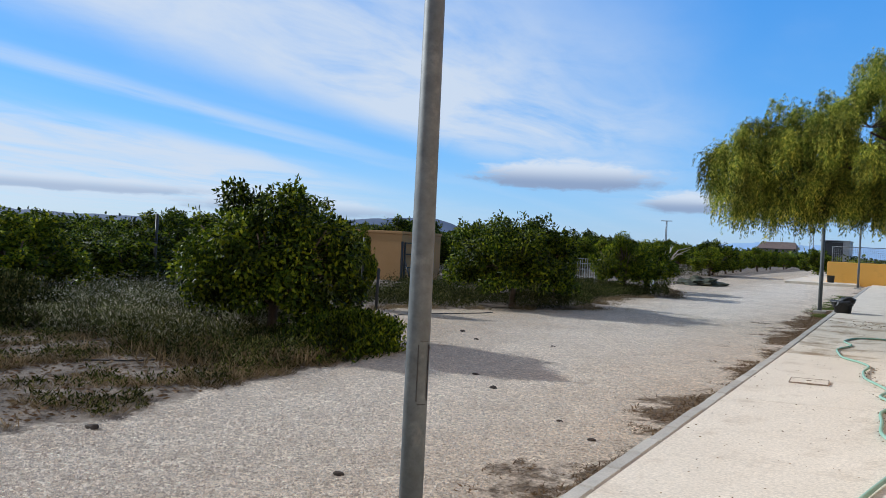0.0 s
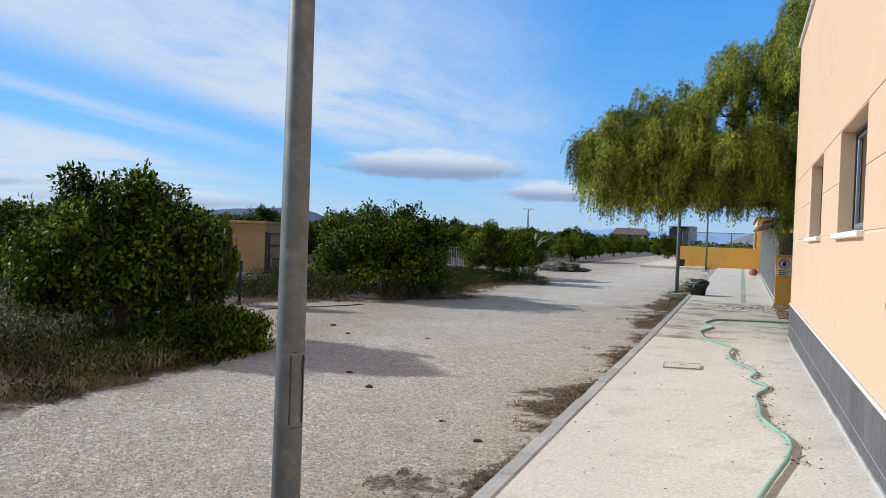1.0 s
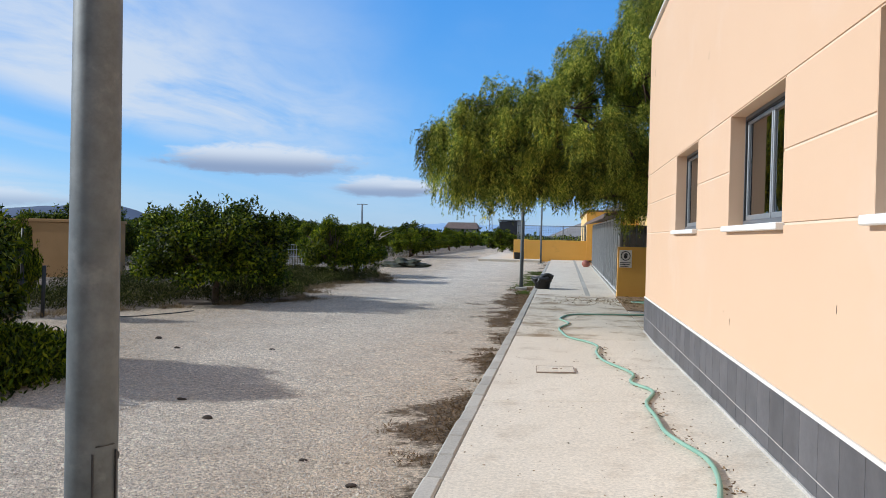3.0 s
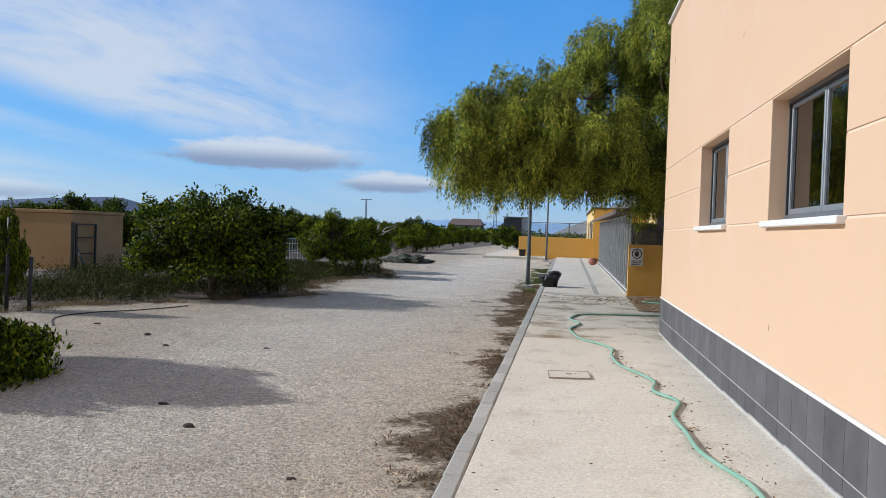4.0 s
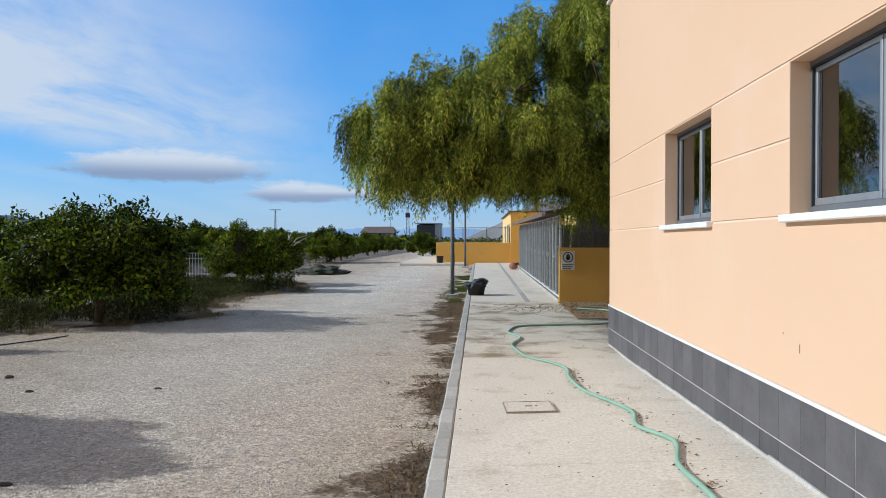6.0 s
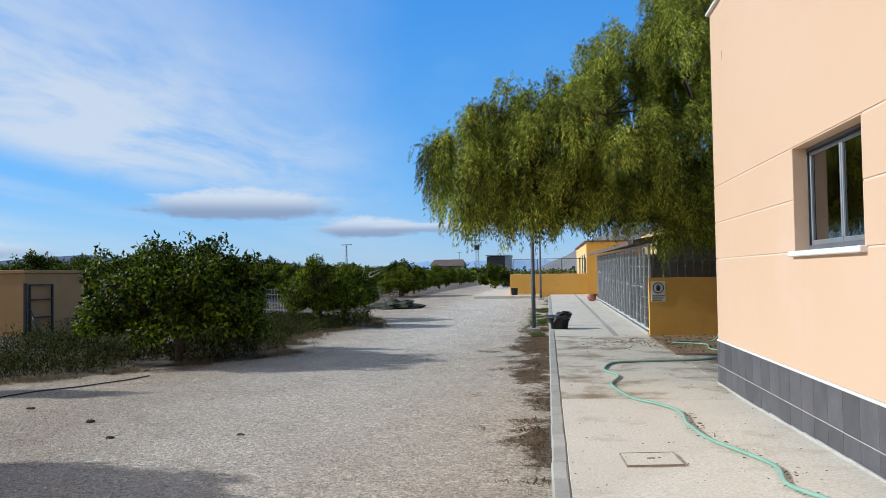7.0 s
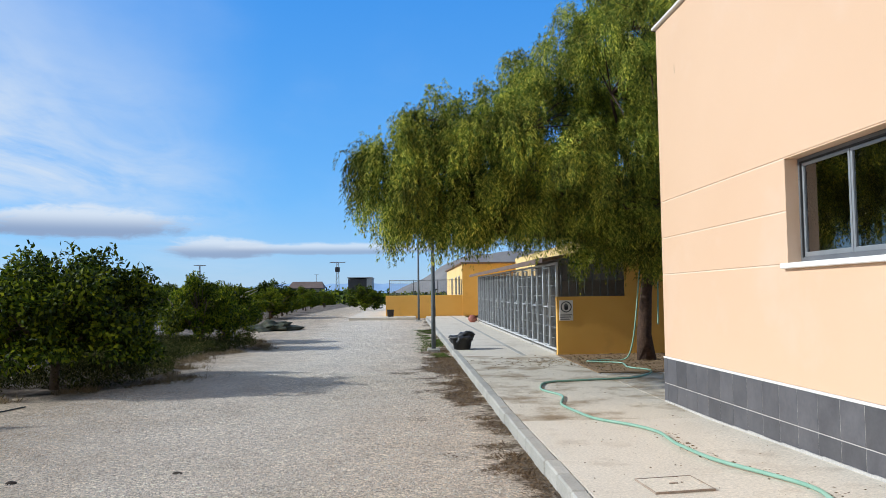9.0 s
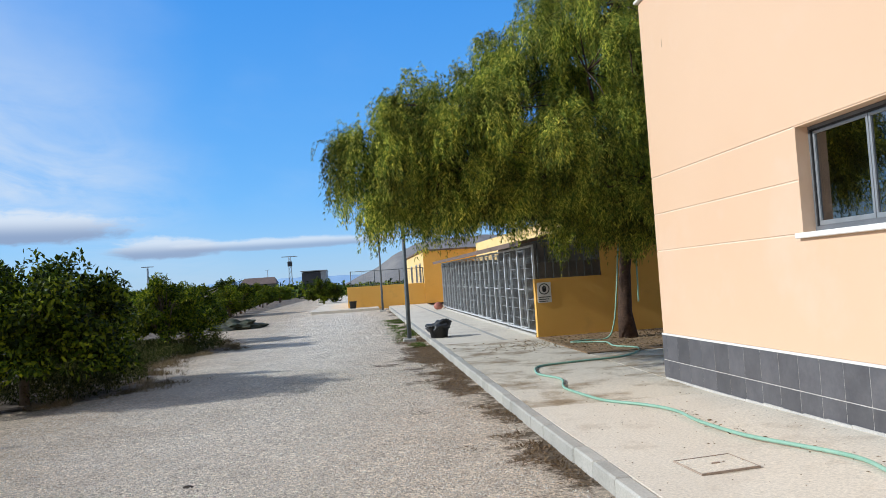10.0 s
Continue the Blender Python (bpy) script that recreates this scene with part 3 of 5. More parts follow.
ROWS = ((-0.03, 0.234), (0.242, 0.543))
for z0, z1 in ROWS:
    bm = bmesh.new()
    box(bm, WALL_X - 0.012, WALL_X + 0.001, 0.003, 0.313, z0, z1, None, 0.001)
    tile = mesh_of("tile", bm, TILE)
    for k in range(42):
        part("tile", tile, None, house).location = (0, END_Y - 0.12 - 0.316 * (k + 1), 0)
    bm = bmesh.new()
    box(bm, WALL_X - 0.012, WALL_X + 0.001, END_Y - 0.117, END_Y + 0.008, z0, z1, None, 0.001)
    part("tile", bm, TILE, house)


for y, z, h in ((9.1, 0.88, 0.012), (8.86, 0.8, 0.05), (10.09, 3.2, 0.06), (6.42, 1.12, 0.04), (14.63, 3.97, 0.1)):
    part("scuff_mark", box(bmesh.new(), WALL_X - 0.0015, WALL_X + 0.001, y, y + 0.008, z, z + h), ROOF, house)


def window(y0, y1, k):
    """A recessed sliding window with two sashes and a white sill."""
    w = thing("window_%d" % k, "grey aluminium sliding window with a white sill", "window", kind="structure", group="house windows")
    x = WALL_X + 0.115
    bm = bmesh.new()
    for q in ((y0 + 0.006, y1 - 0.006, SILL + 0.012, SILL + 0.06), (y0 + 0.006, y1 - 0.006, HEAD - 0.04, HEAD - 0.007), (y0 + 0.006, y0 + 0.04, SILL + 0.06, HEAD - 0.04), (y1 - 0.04, y1 - 0.006, SILL + 0.06, HEAD - 0.04)):
        box(bm, x, x + 0.09, q[0], q[1], q[2], q[3], None, 0.004)
    part("window_frame", bm, FRAME_ALU, w, "dark grey outer frame")
    bm = bmesh.new()
    box(bm, x - 0.002, x + 0.02, y1 - 0.05, y1 - 0.036, SILL + 0.055, HEAD - 0.04)
    box(bm, x - 0.002, x + 0.02, y0 + 0.04, y1 - 0.05, HEAD - 0.052, HEAD - 0.038)
    part("gasket", bm, DARK, w)
    mid = (y0 + y1) / 2
    for a, b, dx in ((mid + 0.001, y1 - 0.05, 0.012), (y0 + 0.04, mid - 0.001, 0.018)):
        bm = bmesh.new()
        z0, z1 = SILL + 0.06, HEAD - 0.052
        for q in ((a, b, z0, z0 + 0.04), (a, b, z1 - 0.026, z1), (a, a + 0.022, z0 + 0.04, z1 - 0.026), (b - 0.022, b, z0 + 0.04, z1 - 0.026)):
            box(bm, x + dx, x + dx + 0.035, q[0], q[1], q[2], q[3], None, 0.003)
        s = part("sash", bm, ALU, w)
        bm = bmesh.new()
        box(bm, x + dx + 0.014, x + dx + 0.02, a + 0.02, b - 0.02, z0 + 0.038, z1 - 0.024)
        part("pane", bm, GLASS, s).visible_shadow = False
    bm = bmesh.new()
    box(bm, WALL_X - 0.05, x + 0.03, y0 - 0.04, y1 + 0.04, SILL - 0.035, SILL + 0.011, None, 0.006)
    part("window_sill", bm, WHITE, w, "white stone sill")


for k, (y0, y1) in enumerate(WINDOWS):
    window(y0, y1, k + 1)


# ---- lamp posts ----
def lamp_post(x, y, r, h, plinth):
    z = ground_z(x, y)
    p = thing("lamp_post", "galvanised steel lamp post standing at the gravel edge", "lamp post", x, y, z, "lamp posts")
    bm = bmesh.new()
    tube(bm, [(0, 0, 0), (0, 0, 1.2), (0, 0, h)], [r, r * 0.97, r * 0.62], 20)
    pole = part("pole", bm, ZINC, p)
    bm = bmesh.new()
    for a, b in ((0.84, 0.842), (1.118, 1.12)):
        box(bm, 0, r * 0.985, -0.02, 0.02, a, b)
    for k in (-1, 1):
        box(bm, 0, r * 0.95, k * 0.026 - 0.001, k * 0.026 + 0.001, 0.855, 1.105)
    hatch = part("hatch", bm, INK, pole, "dark seam of the service hatch")
    hatch.rotation_euler = (0, 0, radians(-27))
    bm = bmesh.new()
    tube(bm, [(r * 0.9, 0, 1.09), (r * 1.03, 0, 1.09)], 0.009, 8)
    part("lock", bm, DARK, pole).rotation_euler = (0, 0, radians(10))
    part("foot", box(bmesh.new(), -0.16, 0.16, -0.16, 0.16, -0.1, plinth, None, 0.02), KERB, p, "square concrete footing")
    bm = bmesh.new()
    tube(bm, [(0, 0, h - 0.05), (0.05, 0, h + 0.15), (0.5, 0, h + 0.25)], 0.025, 8)
    part("bracket", bm, ZINC, p)
    bm = bmesh.new()
    box(bm, 0.4, 0.95, -0.13, 0.13, h + 0.18, h + 0.28, None, 0.03)
    part("lantern", bm, ZINC, p)


lamp_post(-0.31, 3.91, 0.054, 5.2, 0.03)
lamp_post(-0.51, 25.2, 0.054, 5.2, 0.07)
lamp_post(-0.5, 44.4, 0.054, 5.2, 0.07)

# ---- kennels ----
KX, K0, K1, BAYS = 2.03, 22.3, 39.9, 11
kennel = thing("kennel_block", "row of kennels with galvanised mesh fronts and ochre walls", "kennel", 0, 0, 0, kind="structure")
bm = bmesh.new()
box(bm, KX - 0.01, 6, K0 - 0.16, K0, -0.1, 1.24, lambda y: zp(K0))
part("side_wall", bm, YELLOW, kennel, "ochre rendered low wall")
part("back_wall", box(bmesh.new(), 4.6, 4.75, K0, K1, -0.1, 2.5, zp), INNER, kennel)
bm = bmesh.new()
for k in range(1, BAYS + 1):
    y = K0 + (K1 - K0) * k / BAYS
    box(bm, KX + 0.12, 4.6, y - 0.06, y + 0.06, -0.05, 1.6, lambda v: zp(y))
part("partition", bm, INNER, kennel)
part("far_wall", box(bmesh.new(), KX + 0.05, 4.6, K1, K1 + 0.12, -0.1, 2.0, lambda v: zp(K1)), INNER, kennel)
part("kennel_floor", box(bmesh.new(), KX + 0.005, 4.6, K0, K1, -0.2, 0.05, zp), KERB, kennel)
bm = bmesh.new()
box(bm, KX - 0.03, KX + 0.14, K0, K1, -0.05, 0.05, zp)
part("threshold", bm, KERB, kennel)
roof = bmesh.new()
v = [roof.verts.new((x, y, z + zp(y))) for y in (K0 - 0.35, K1 + 0.25) for x, z in ((KX - 0.32, 1.99), (KX - 0.32, 2.06), (4.9, 2.62), (4.9, 2.55))]
for q in ((0, 1, 2, 3), (7, 6, 5, 4), (0, 4, 5, 1), (1, 5, 6, 2), (2, 6, 7, 3), (3, 7, 4, 0)):
    roof.faces.new([v[i] for i in q])
part("kennel_roof", roof, ROOF, kennel, "brown sheet roof")
bm = bmesh.new()
for k in range(9):
    x = KX + 0.1 + 0.17 * k
    tube(bm, [(x, K0 - 0.08, 1.24 + zp(K0)), (x, K0 - 0.08, 2.1 + zp(K0))], 0.012, 6)
box(bm, KX, KX + 1.46, K0 - 0.1, K0 - 0.06, 2.02, 2.06, lambda v: zp(K0))
part("fascia", box(bmesh.new(), KX - 0.345, KX - 0.322, K0 - 0.35, K1 + 0.25, 1.97, 2.075, zp), ROOF, kennel, "brown fascia board")
part("side_grille", bm, ZINC, kennel, "dark upright bars over the wall")
part("end_wall", box(bmesh.new(), 3.5, 6, K0 - 0.14, K0 - 0.02, 1.24, 2.75, lambda v: zp(K0)), YELLOW, kennel, "ochre rendered end wall")


def bay_meshes(w):
    """The front of one kennel: its steel frame, its door and the welded mesh."""
    f = bmesh.new()
    for a, b in ((0, 0.06), (w - 0.06, w)):
        box(f, -0.022, 0.022, a, b, 0.08, 1.98)
    for z in (0.08, 1.935):
        box(f, -0.022, 0.022, 0.045, w - 0.045, z, z + 0.045)
    d = bmesh.new()
    d0, d1 = w * 0.48, w - 0.06
    for a, b in ((d0, d0 + 0.04), (d1 - 0.05, d1 - 0.01)):
        box(d, -0.04, 0.0, a, b, 0.14, 1.9)
    for z in (0.14, 1.0, 1.875):
        box(d, -0.035, -0.005, d0 + 0.04, d1 - 0.04, z, z + 0.022)
    box(d, -0.075, -0.04, d0 + 0.005, d0 + 0.035, 0.98, 1.1)
    g = bmesh.new()
    n = int(w / 0.1)
    for k in range(1, n):
        box(g, -0.008, 0.0, k * w / n - 0.0035, k * w / n + 0.0035, 0.12, 1.94)
    for k in range(1, 8):
        box(g, -0.010, -0.002, 0.04, w - 0.04, 0.1 + k * 0.23, 0.106 + k * 0.23)
    return mesh_of("bay_frame", f, CAGE), mesh_of("kennel_door", d, CAGE), mesh_of("mesh_panel", g, WIRE)


BW = (K1 - K0) / BAYS
fm, dm, gmesh = bay_meshes(BW)
for k in range(BAYS):
    y = K0 + BW * k
    fr = part("bay_frame", fm, None, kennel)
    fr.location = (KX + 0.03, y, zp(y + BW / 2))
    for nm, me in (("kennel_door", dm), ("mesh_panel", gmesh)):
        part(nm, me, None, fr)

# notice on the side wall
sign = thing("warning_sign", "weathered white notice with a black ring on ochre wall", "sign", 2.21, K0 - 0.16, 1.03)
part("board", box(bmesh.new(), -0.15, 0.15, -0.012, 0, -0.24, 0.19, None, 0.004), SIGN, sign)
bm = bmesh.new()
for k in range(28):
    a, b = 2 * math.pi * k / 28, 2 * math.pi * (k + 1) / 28
    q = [bm.verts.new((r * math.cos(t), -0.0155, 0.05 + r * math.sin(t))) for r, t in ((0.118, a), (0.118, b), (0.098, b), (0.098, a))]
    bm.faces.new(q)
part("ring", bm, INK, sign)
bm = bmesh.new()
tube(bm, [(0, -0.014, 0.02), (0, -0.0165, 0.02)], 0.04, 12)
for k, h in enumerate((0.10, 0.125, 0.12, 0.10)):
    box(bm, -0.04 + 0.022 * k, -0.022 + 0.022 * k, -0.0165, -0.014, 0.02, h)
part("symbol", bm, INK, sign)
bm = bmesh.new()
for k in range(3):
    box(bm, -0.13, 0.13 - 0.03 * k, -0.0155, -0.013, -0.13 - 0.045 * k, -0.112 - 0.045 * k)
part("lettering", bm, INK, sign)

# building behind the kennels and annex beyond
bm = bmesh.new()
box(bm, 4.95, 12, 23.5, 48.38, 0, 3.1, zp)
solid("rear_building", bm, PALE_YELLOW, "pale yellow building behind the kennels", "building", "structure")
annex = solid("annex_building", box(bmesh.new(), 2.02, 9, 48.42, 64, 0, 2.85, zp), PALE_YELLOW, "yellow annex building with small windows", "building", "structure")
bm = bmesh.new()
box(bm, 2.0, 9, 48.4, 48.418, 0, 2.84, lambda v: 0.25)
part("end_wall", bm, YELLOW, annex)
bm = bmesh.new()
v = [bm.verts.new(p) for p in ((1.9, 48.3, 3.1), (1.9, 64, 3.15), (9, 64, 3.15), (9, 48.3, 3.1), (1.9, 48.3, 3.18), (1.9, 64, 3.23), (9, 64, 3.23), (9, 48.3, 3.18))]
for q in ((0, 1, 2, 3), (7, 6, 5, 4), (0, 4, 5, 1), (1, 5, 6, 2), (2, 6, 7, 3), (3, 7, 4, 0)):
    bm.faces.new([v[i] for i in q])
part("roof", bm, ROOF, annex)
for y in (50.3, 53.0, 57.0):
    w = part("window", box(bmesh.new(), 1.985, 2.03, y, y + 1.0, 1.35, 2.5), ALU, annex)
    part("pane", box(bmesh.new(), 1.975, 1.984, y + 0.07, y + 0.93, 1.42, 2.43), SHED, w)
bm = bmesh.new()
box(bm, -2.22, 2.0, 48.45, 48.65, -0.2, 1.13, lambda v: 0.26, 0.01)
box(bm, -2.22, -2.02, 48.65, 62, -0.2, 1.13, lambda v: 0.26)
yard = solid("yard_wall", bm, YELLOW, "low ochre yard wall with a wire fence on top", "wall", "structure")
bm = bmesh.new()
for x in np.arange(-2.0, 2.01, 0.1):
    box(bm, x - 0.004, x + 0.004, 48.54, 48.55, 1.38, 2.2)
for z in np.arange(1.45, 2.2, 0.1):
    box(bm, -2.0, 2.0, 48.55, 48.56, z - 0.003, z + 0.003)
part("wire_mesh", bm, SHED_END, yard)
bm = bmesh.new()
for x in (-2.0, -0.7, 0.65, 1.95):
    tube(bm, [(x, 48.57, 1.38), (x, 48.57, 2.25)], 0.025, 8)
tube(bm, [(-2.0, 48.57, 2.22), (1.95, 48.57, 2.22)], 0.018, 8)
part("fence_post", bm, ZINC, yard)


# ---- loose things on the pavement ----
def tub(name, x, y, z, r, h, label, bag):
    t = thing(name, label, "tub", x, y, z)
    bm = bmesh.new()
    n = 20
    prof = [(r * 0.78, 0), (r * 0.97, h), (r * 1.06, h), (r * 1.06, h - 0.03), (r * 1.0, h - 0.03), (r * 0.94, h - 0.005), (r * 0.76, 0.02)]
    rings = [[bm.verts.new((q * math.cos(2 * math.pi * k / n), q * math.sin(2 * math.pi * k / n), zz)) for k in range(n)] for q, zz in (prof[0], prof[1], prof[2], prof[5], prof[6])]
    for a, b in zip(rings, rings[1:]):
        for k in range(n):
            bm.faces.new((a[k], a[(k + 1) % n], b[(k + 1) % n], b[k])).smooth = True
    bm.faces.new(rings[0][::-1])
    bm.faces.new(rings[-1])
    part("body", bm, BLACK, t)
    if bag:
        bm = bmesh.new()
        bmesh.ops.create_icosphere(bm, subdivisions=4, radius=1)
        for v in bm.verts:
            k = 1 + 0.6 * noise.noise(v.co * 1.9 + Vector((3, 1, 0))) + 0.3 * noise.noise(v.co * 4.5)
            v.co = Vector((v.co.x * r * 1.06 * k, v.co.y * r * k, h * 1.0 + v.co.z * 0.13 * k + 0.06 * v.co.x))
        for f in bm.faces:
            f.smooth = True
        part("bin_liner", bm, BLACK, t, "crumpled black plastic liner")
    return t


tub("rubbish_tub", 0.13, 24.2, zp(24.2), 0.25, 0.27, "black plastic tub with a crumpled liner on pavement", True)
tub("black_bucket", -1.95, 47.6, zp(47.6) + 0.02, 0.2, 0.38, "black bucket beside the ochre yard wall", False)
bm = bmesh.new()
bmesh.ops.create_icosphere(bm, subdivisions=3, radius=0.17)
for v in bm.verts:
    v.co = Vector((v.co.x * 1.15, v.co.y, max(-0.17, v.co.z))) * (1 + 0.1 * noise.noise(v.co * 6))
    v.co += Vector((1.75, 39.6, zp(39.6) + 0.15))
for f in bm.faces:
    f.smooth = True
solid("buoy", bm, RED, "faded red plastic float lying by the kennels", "buoy")

HOSE_PATH = ((1.32, 4.29), (1.32, 5.21), (1.41, 6.14), (1.57, 6.83), (1.58, 7.36), (1.49, 7.85), (1.43, 8.22), (1.41, 8.73), (1.42, 9.18), (1.51, 9.74), (1.38, 10.21), (1.43, 10.68), (1.32, 11.2), (1.16, 11.83), (1.12, 12.35), (1.17, 12.97), (1.04, 13.5), (0.77, 14.08), (0.65, 14.95), (0.79, 15.82), (0.66, 16.53), (0.87, 17.26), (1.58, 17.51), (2.35, 17.74), (2.88, 18.55), (2.65, 19.16), (2.75, 19.94), (2.21, 20.32), (2.55, 20.54), (3.0, 20.62))


def smooth_path(points, n=6):
    out = []
    for i in range(len(points) - 1):
        p0, p1, p2, p3 = (Vector(points[max(0, min(len(points) - 1, i + d))]) for d in (-1, 0, 1, 2))
        for k in range(n):
            t = k / n
            out.append(0.5 * (2 * p1 + (p2 - p0) * t + (2 * p0 - 5 * p1 + 4 * p2 - p3) * t * t + (3 * p1 - p0 - 3 * p2 + p3) * t ** 3))
    return out + [Vector(points[-1])]


flat = [(x, y, pv(x, y) + (0.016 if y < 18.5 else 0.03)) for x, y in HOSE_PATH]
climb = [(3.12, 20.5, 0.35), (3.2, 20.43, 1.0), (3.26, 20.38, 1.7), (3.36, 20.38, 2.35), (3.52, 20.38, 2.5), (3.62, 20.4, 2.3), (3.63, 20.42, 1.5), (3.62, 20.43, 0.75)]
bm = bmesh.new()
tube(bm, [(p.x + 0.012 * math.sin(p.y * 5.3), p.y, p.z) for p in smooth_path(flat + climb, 9)], 0.0155, 10)
solid("garden_hose", bm, HOSE, "pale green garden hose snaking along the pavement", "hose")


# ---- hut in the orchard ----
HX, HY, HTOP = -13.95, 24.04, 1.74
hz = zp(25) - 0.15
hut = solid("hut", box(bmesh.new(), -18.6, HX, HY, HY + 2.7, hz - 0.2, HTOP - 0.1, None, 0.01), HUT, "low tan rendered hut among the orange trees", "hut", "structure")
part("roof_slab", box(bmesh.new(), -18.65, HX + 0.03, HY - 0.03, HY + 2.75, HTOP - 0.098, HTOP, None, 0.01), HUT, hut)
gate = thing("steel_gate", "dark steel gate frame leaning open at the hut", "gate", HX + 0.05, HY + 0.1, hz)
bm = bmesh.new()
for a in (0.0, 0.95):
    box(bm, 0.0, 0.05, a, a + 0.05, 0, 1.42)
for z in (0.5, 0.98, 1.38):
    box(bm, 0.005, 0.045, 0.05, 0.95, z, z + 0.04)
part("gate_frame", bm, DARK, gate)
bm = bmesh.new()
tube(bm, [(0.55, -0.25, 0), (0.05, 0.0, 0.75)], 0.03, 6)
box(bm, 0.0, 0.06, -0.2, -0.13, 0, 1.45)
part("brace", bm, DARK, gate)

# low wire fence between the trees
fence = thing("wire_fence", "grey welded wire fence panel between the trees", "fence", -10.4, 29.8, zp(29) - 0.1)
bm = bmesh.new()
for k in range(22):
    box(bm, k * 0.1 - 0.006, k * 0.1 + 0.006, -0.006, 0.006, 0.05, 1.05)
for z in (0.1, 0.35, 0.6, 0.85, 1.03):
    box(bm, 0, 2.1, -0.012, -0.004, z, z + 0.014)
part("mesh_panel", bm, CAGE, fence)
for x in (0.0, 2.1):
    part("fence_post", tube(bmesh.new(), [(x, 0, -0.1), (x, 0, 1.15)], 0.025, 8), CAGE, fence)


# ---- orange trees ----
def citrus(seed, width, tall, clumps, per, leaf, mat, hem=0.12):
    """Meshes of one orange tree: leaves in clumps round an open heart, and trunk with limbs."""
    rng = np.random.default_rng(seed)
    rad = np.array((width / 2, width / 2 * rng.uniform(0.88, 1.0), tall * 0.5))
    mid = tall * 0.49
    # boughs spread evenly round the crown, each a cluster of leaf clumps
    nb = max(12, clumps // 4)
    k = np.arange(nb) + 0.5
    up, turn = 1 - 1.75 * k / nb, k * 2.39996 + rng.uniform(-0.35, 0.35, nb)
    flat = np.maximum(0.0, 1 - up * up) ** 0.46
    bough = np.stack([np.cos(turn) * flat, np.sin(turn) * flat, up], 1)
    reach = rng.uniform(0.60, 0.74, (nb, 1))
    P, A, F, centre = [], [], [], []
    for j in range(clumps):
        o = bough[j % nb]
        b = rng.normal(size=3)
        b /= np.linalg.norm(b)
        b = b * 0.8 + o * 0.45
        c = o * rad * reach[j % nb] * np.array([1, 1, 0.92]) + b * rng.uniform(0.5, 1.0) * width * 0.12
        if j % 6 == 5:
            c = c * 0.5
        c[2] += mid
        centre.append(c)
        r = rng.uniform(0.15, 0.25) * width / 2.7
        q = rng.normal(size=(per, 3))
        q /= np.linalg.norm(q, axis=1, keepdims=True)
        P.append(c + q * r * rng.uniform(0.25, 1.0, (per, 1)) ** 0.4 * np.array([1, 1, 0.85]))
        A.append(q * 0.55 + rng.normal(size=(per, 3)) * 0.7 + np.array([0, 0, -0.25]))
        F.append(q * 0.7 + o * 0.5 + np.array([0, 0, 0.45]))
        if o[2] > 0.15 and rng.uniform() < 0.3:
            m = per // 12
            h = rng.uniform(0.04, 0.13)
            f = rng.uniform(0, 1, (m, 1))
            P.append(c + np.array([0, 0, r * 0.8]) + f * np.array([[o[0] * 0.15, o[1] * 0.15, h]]) + rng.normal(size=(m, 3)) * 0.04)
            A.append(rng.normal(size=(m, 3)) * 0.8 + np.array([0, 0, 0.6]))
            F.append(rng.normal(size=(m, 3)) + np.array([0, 0, 0.5]))
    pos, ax, face = np.concatenate(P), np.concatenate(A), np.concatenate(F)
    keep = pos[:, 2] > hem + 0.16 * np.sin(pos[:, 0] * 3.1 + seed) * np.sin(pos[:, 1] * 2.7) + rng.uniform(-0.05, 0.1, len(pos))
    pos, ax, face = pos[keep], ax[keep], face[keep]
    n = len(pos)
    crown = leaves("crown", pos, ax, rng.uniform(0.7, 1.25, n) * leaf, rng.uniform(0.42, 0.6, n) * leaf, mat, rng, 0.22, face)
    bm = bmesh.new()
    tube(bm, [(0, 0, -0.15), (0.03, 0.02, tall * 0.16), (0, 0.04, tall * 0.3)], [0.085, 0.07, 0.06], 8)
    for k in range(7):
        a = 2 * math.pi * (k + rng.uniform(-0.3, 0.3)) / 7
        e = rng.uniform(0.35, 0.75)
        tip = Vector((math.cos(a) * rad[0] * 0.75, math.sin(a) * rad[1] * 0.75, mid + e * tall * 0.3))
        tube(bm, [(0, 0.03, tall * 0.22), (tip.x * 0.45, tip.y * 0.45, tall * 0.4), tip], [0.05, 0.032, 0.01], 6)
    tw = bmesh.new()
    for c in centre[:120]:
        q = Vector(c)
        o = Vector((q.x * 0.4, q.y * 0.4, mid + (q.z - mid) * 0.25))
        tube(tw, [o, (o + q) / 2 + Vector((0, 0, 0.03)), q], [0.016, 0.011, 0.004], 4, False)
    return mesh_of("trunk", bm, BARK), mesh_of("branchwork", tw, BARK), crown


def plant(meshes, x, y, rz, scale, label, group="orange trees", white=False, lift=0.0):
    t = thing("orange_tree", label, "tree", x, y, ground_z(x, y) + lift, group, rz=rz)
    t.scale = scale
    tr = part("trunk", meshes[0], None, t)
    tagged(part("branchwork", meshes[1], None, tr), kind="stuff")
    part("crown", meshes[2], None, t)
    return t


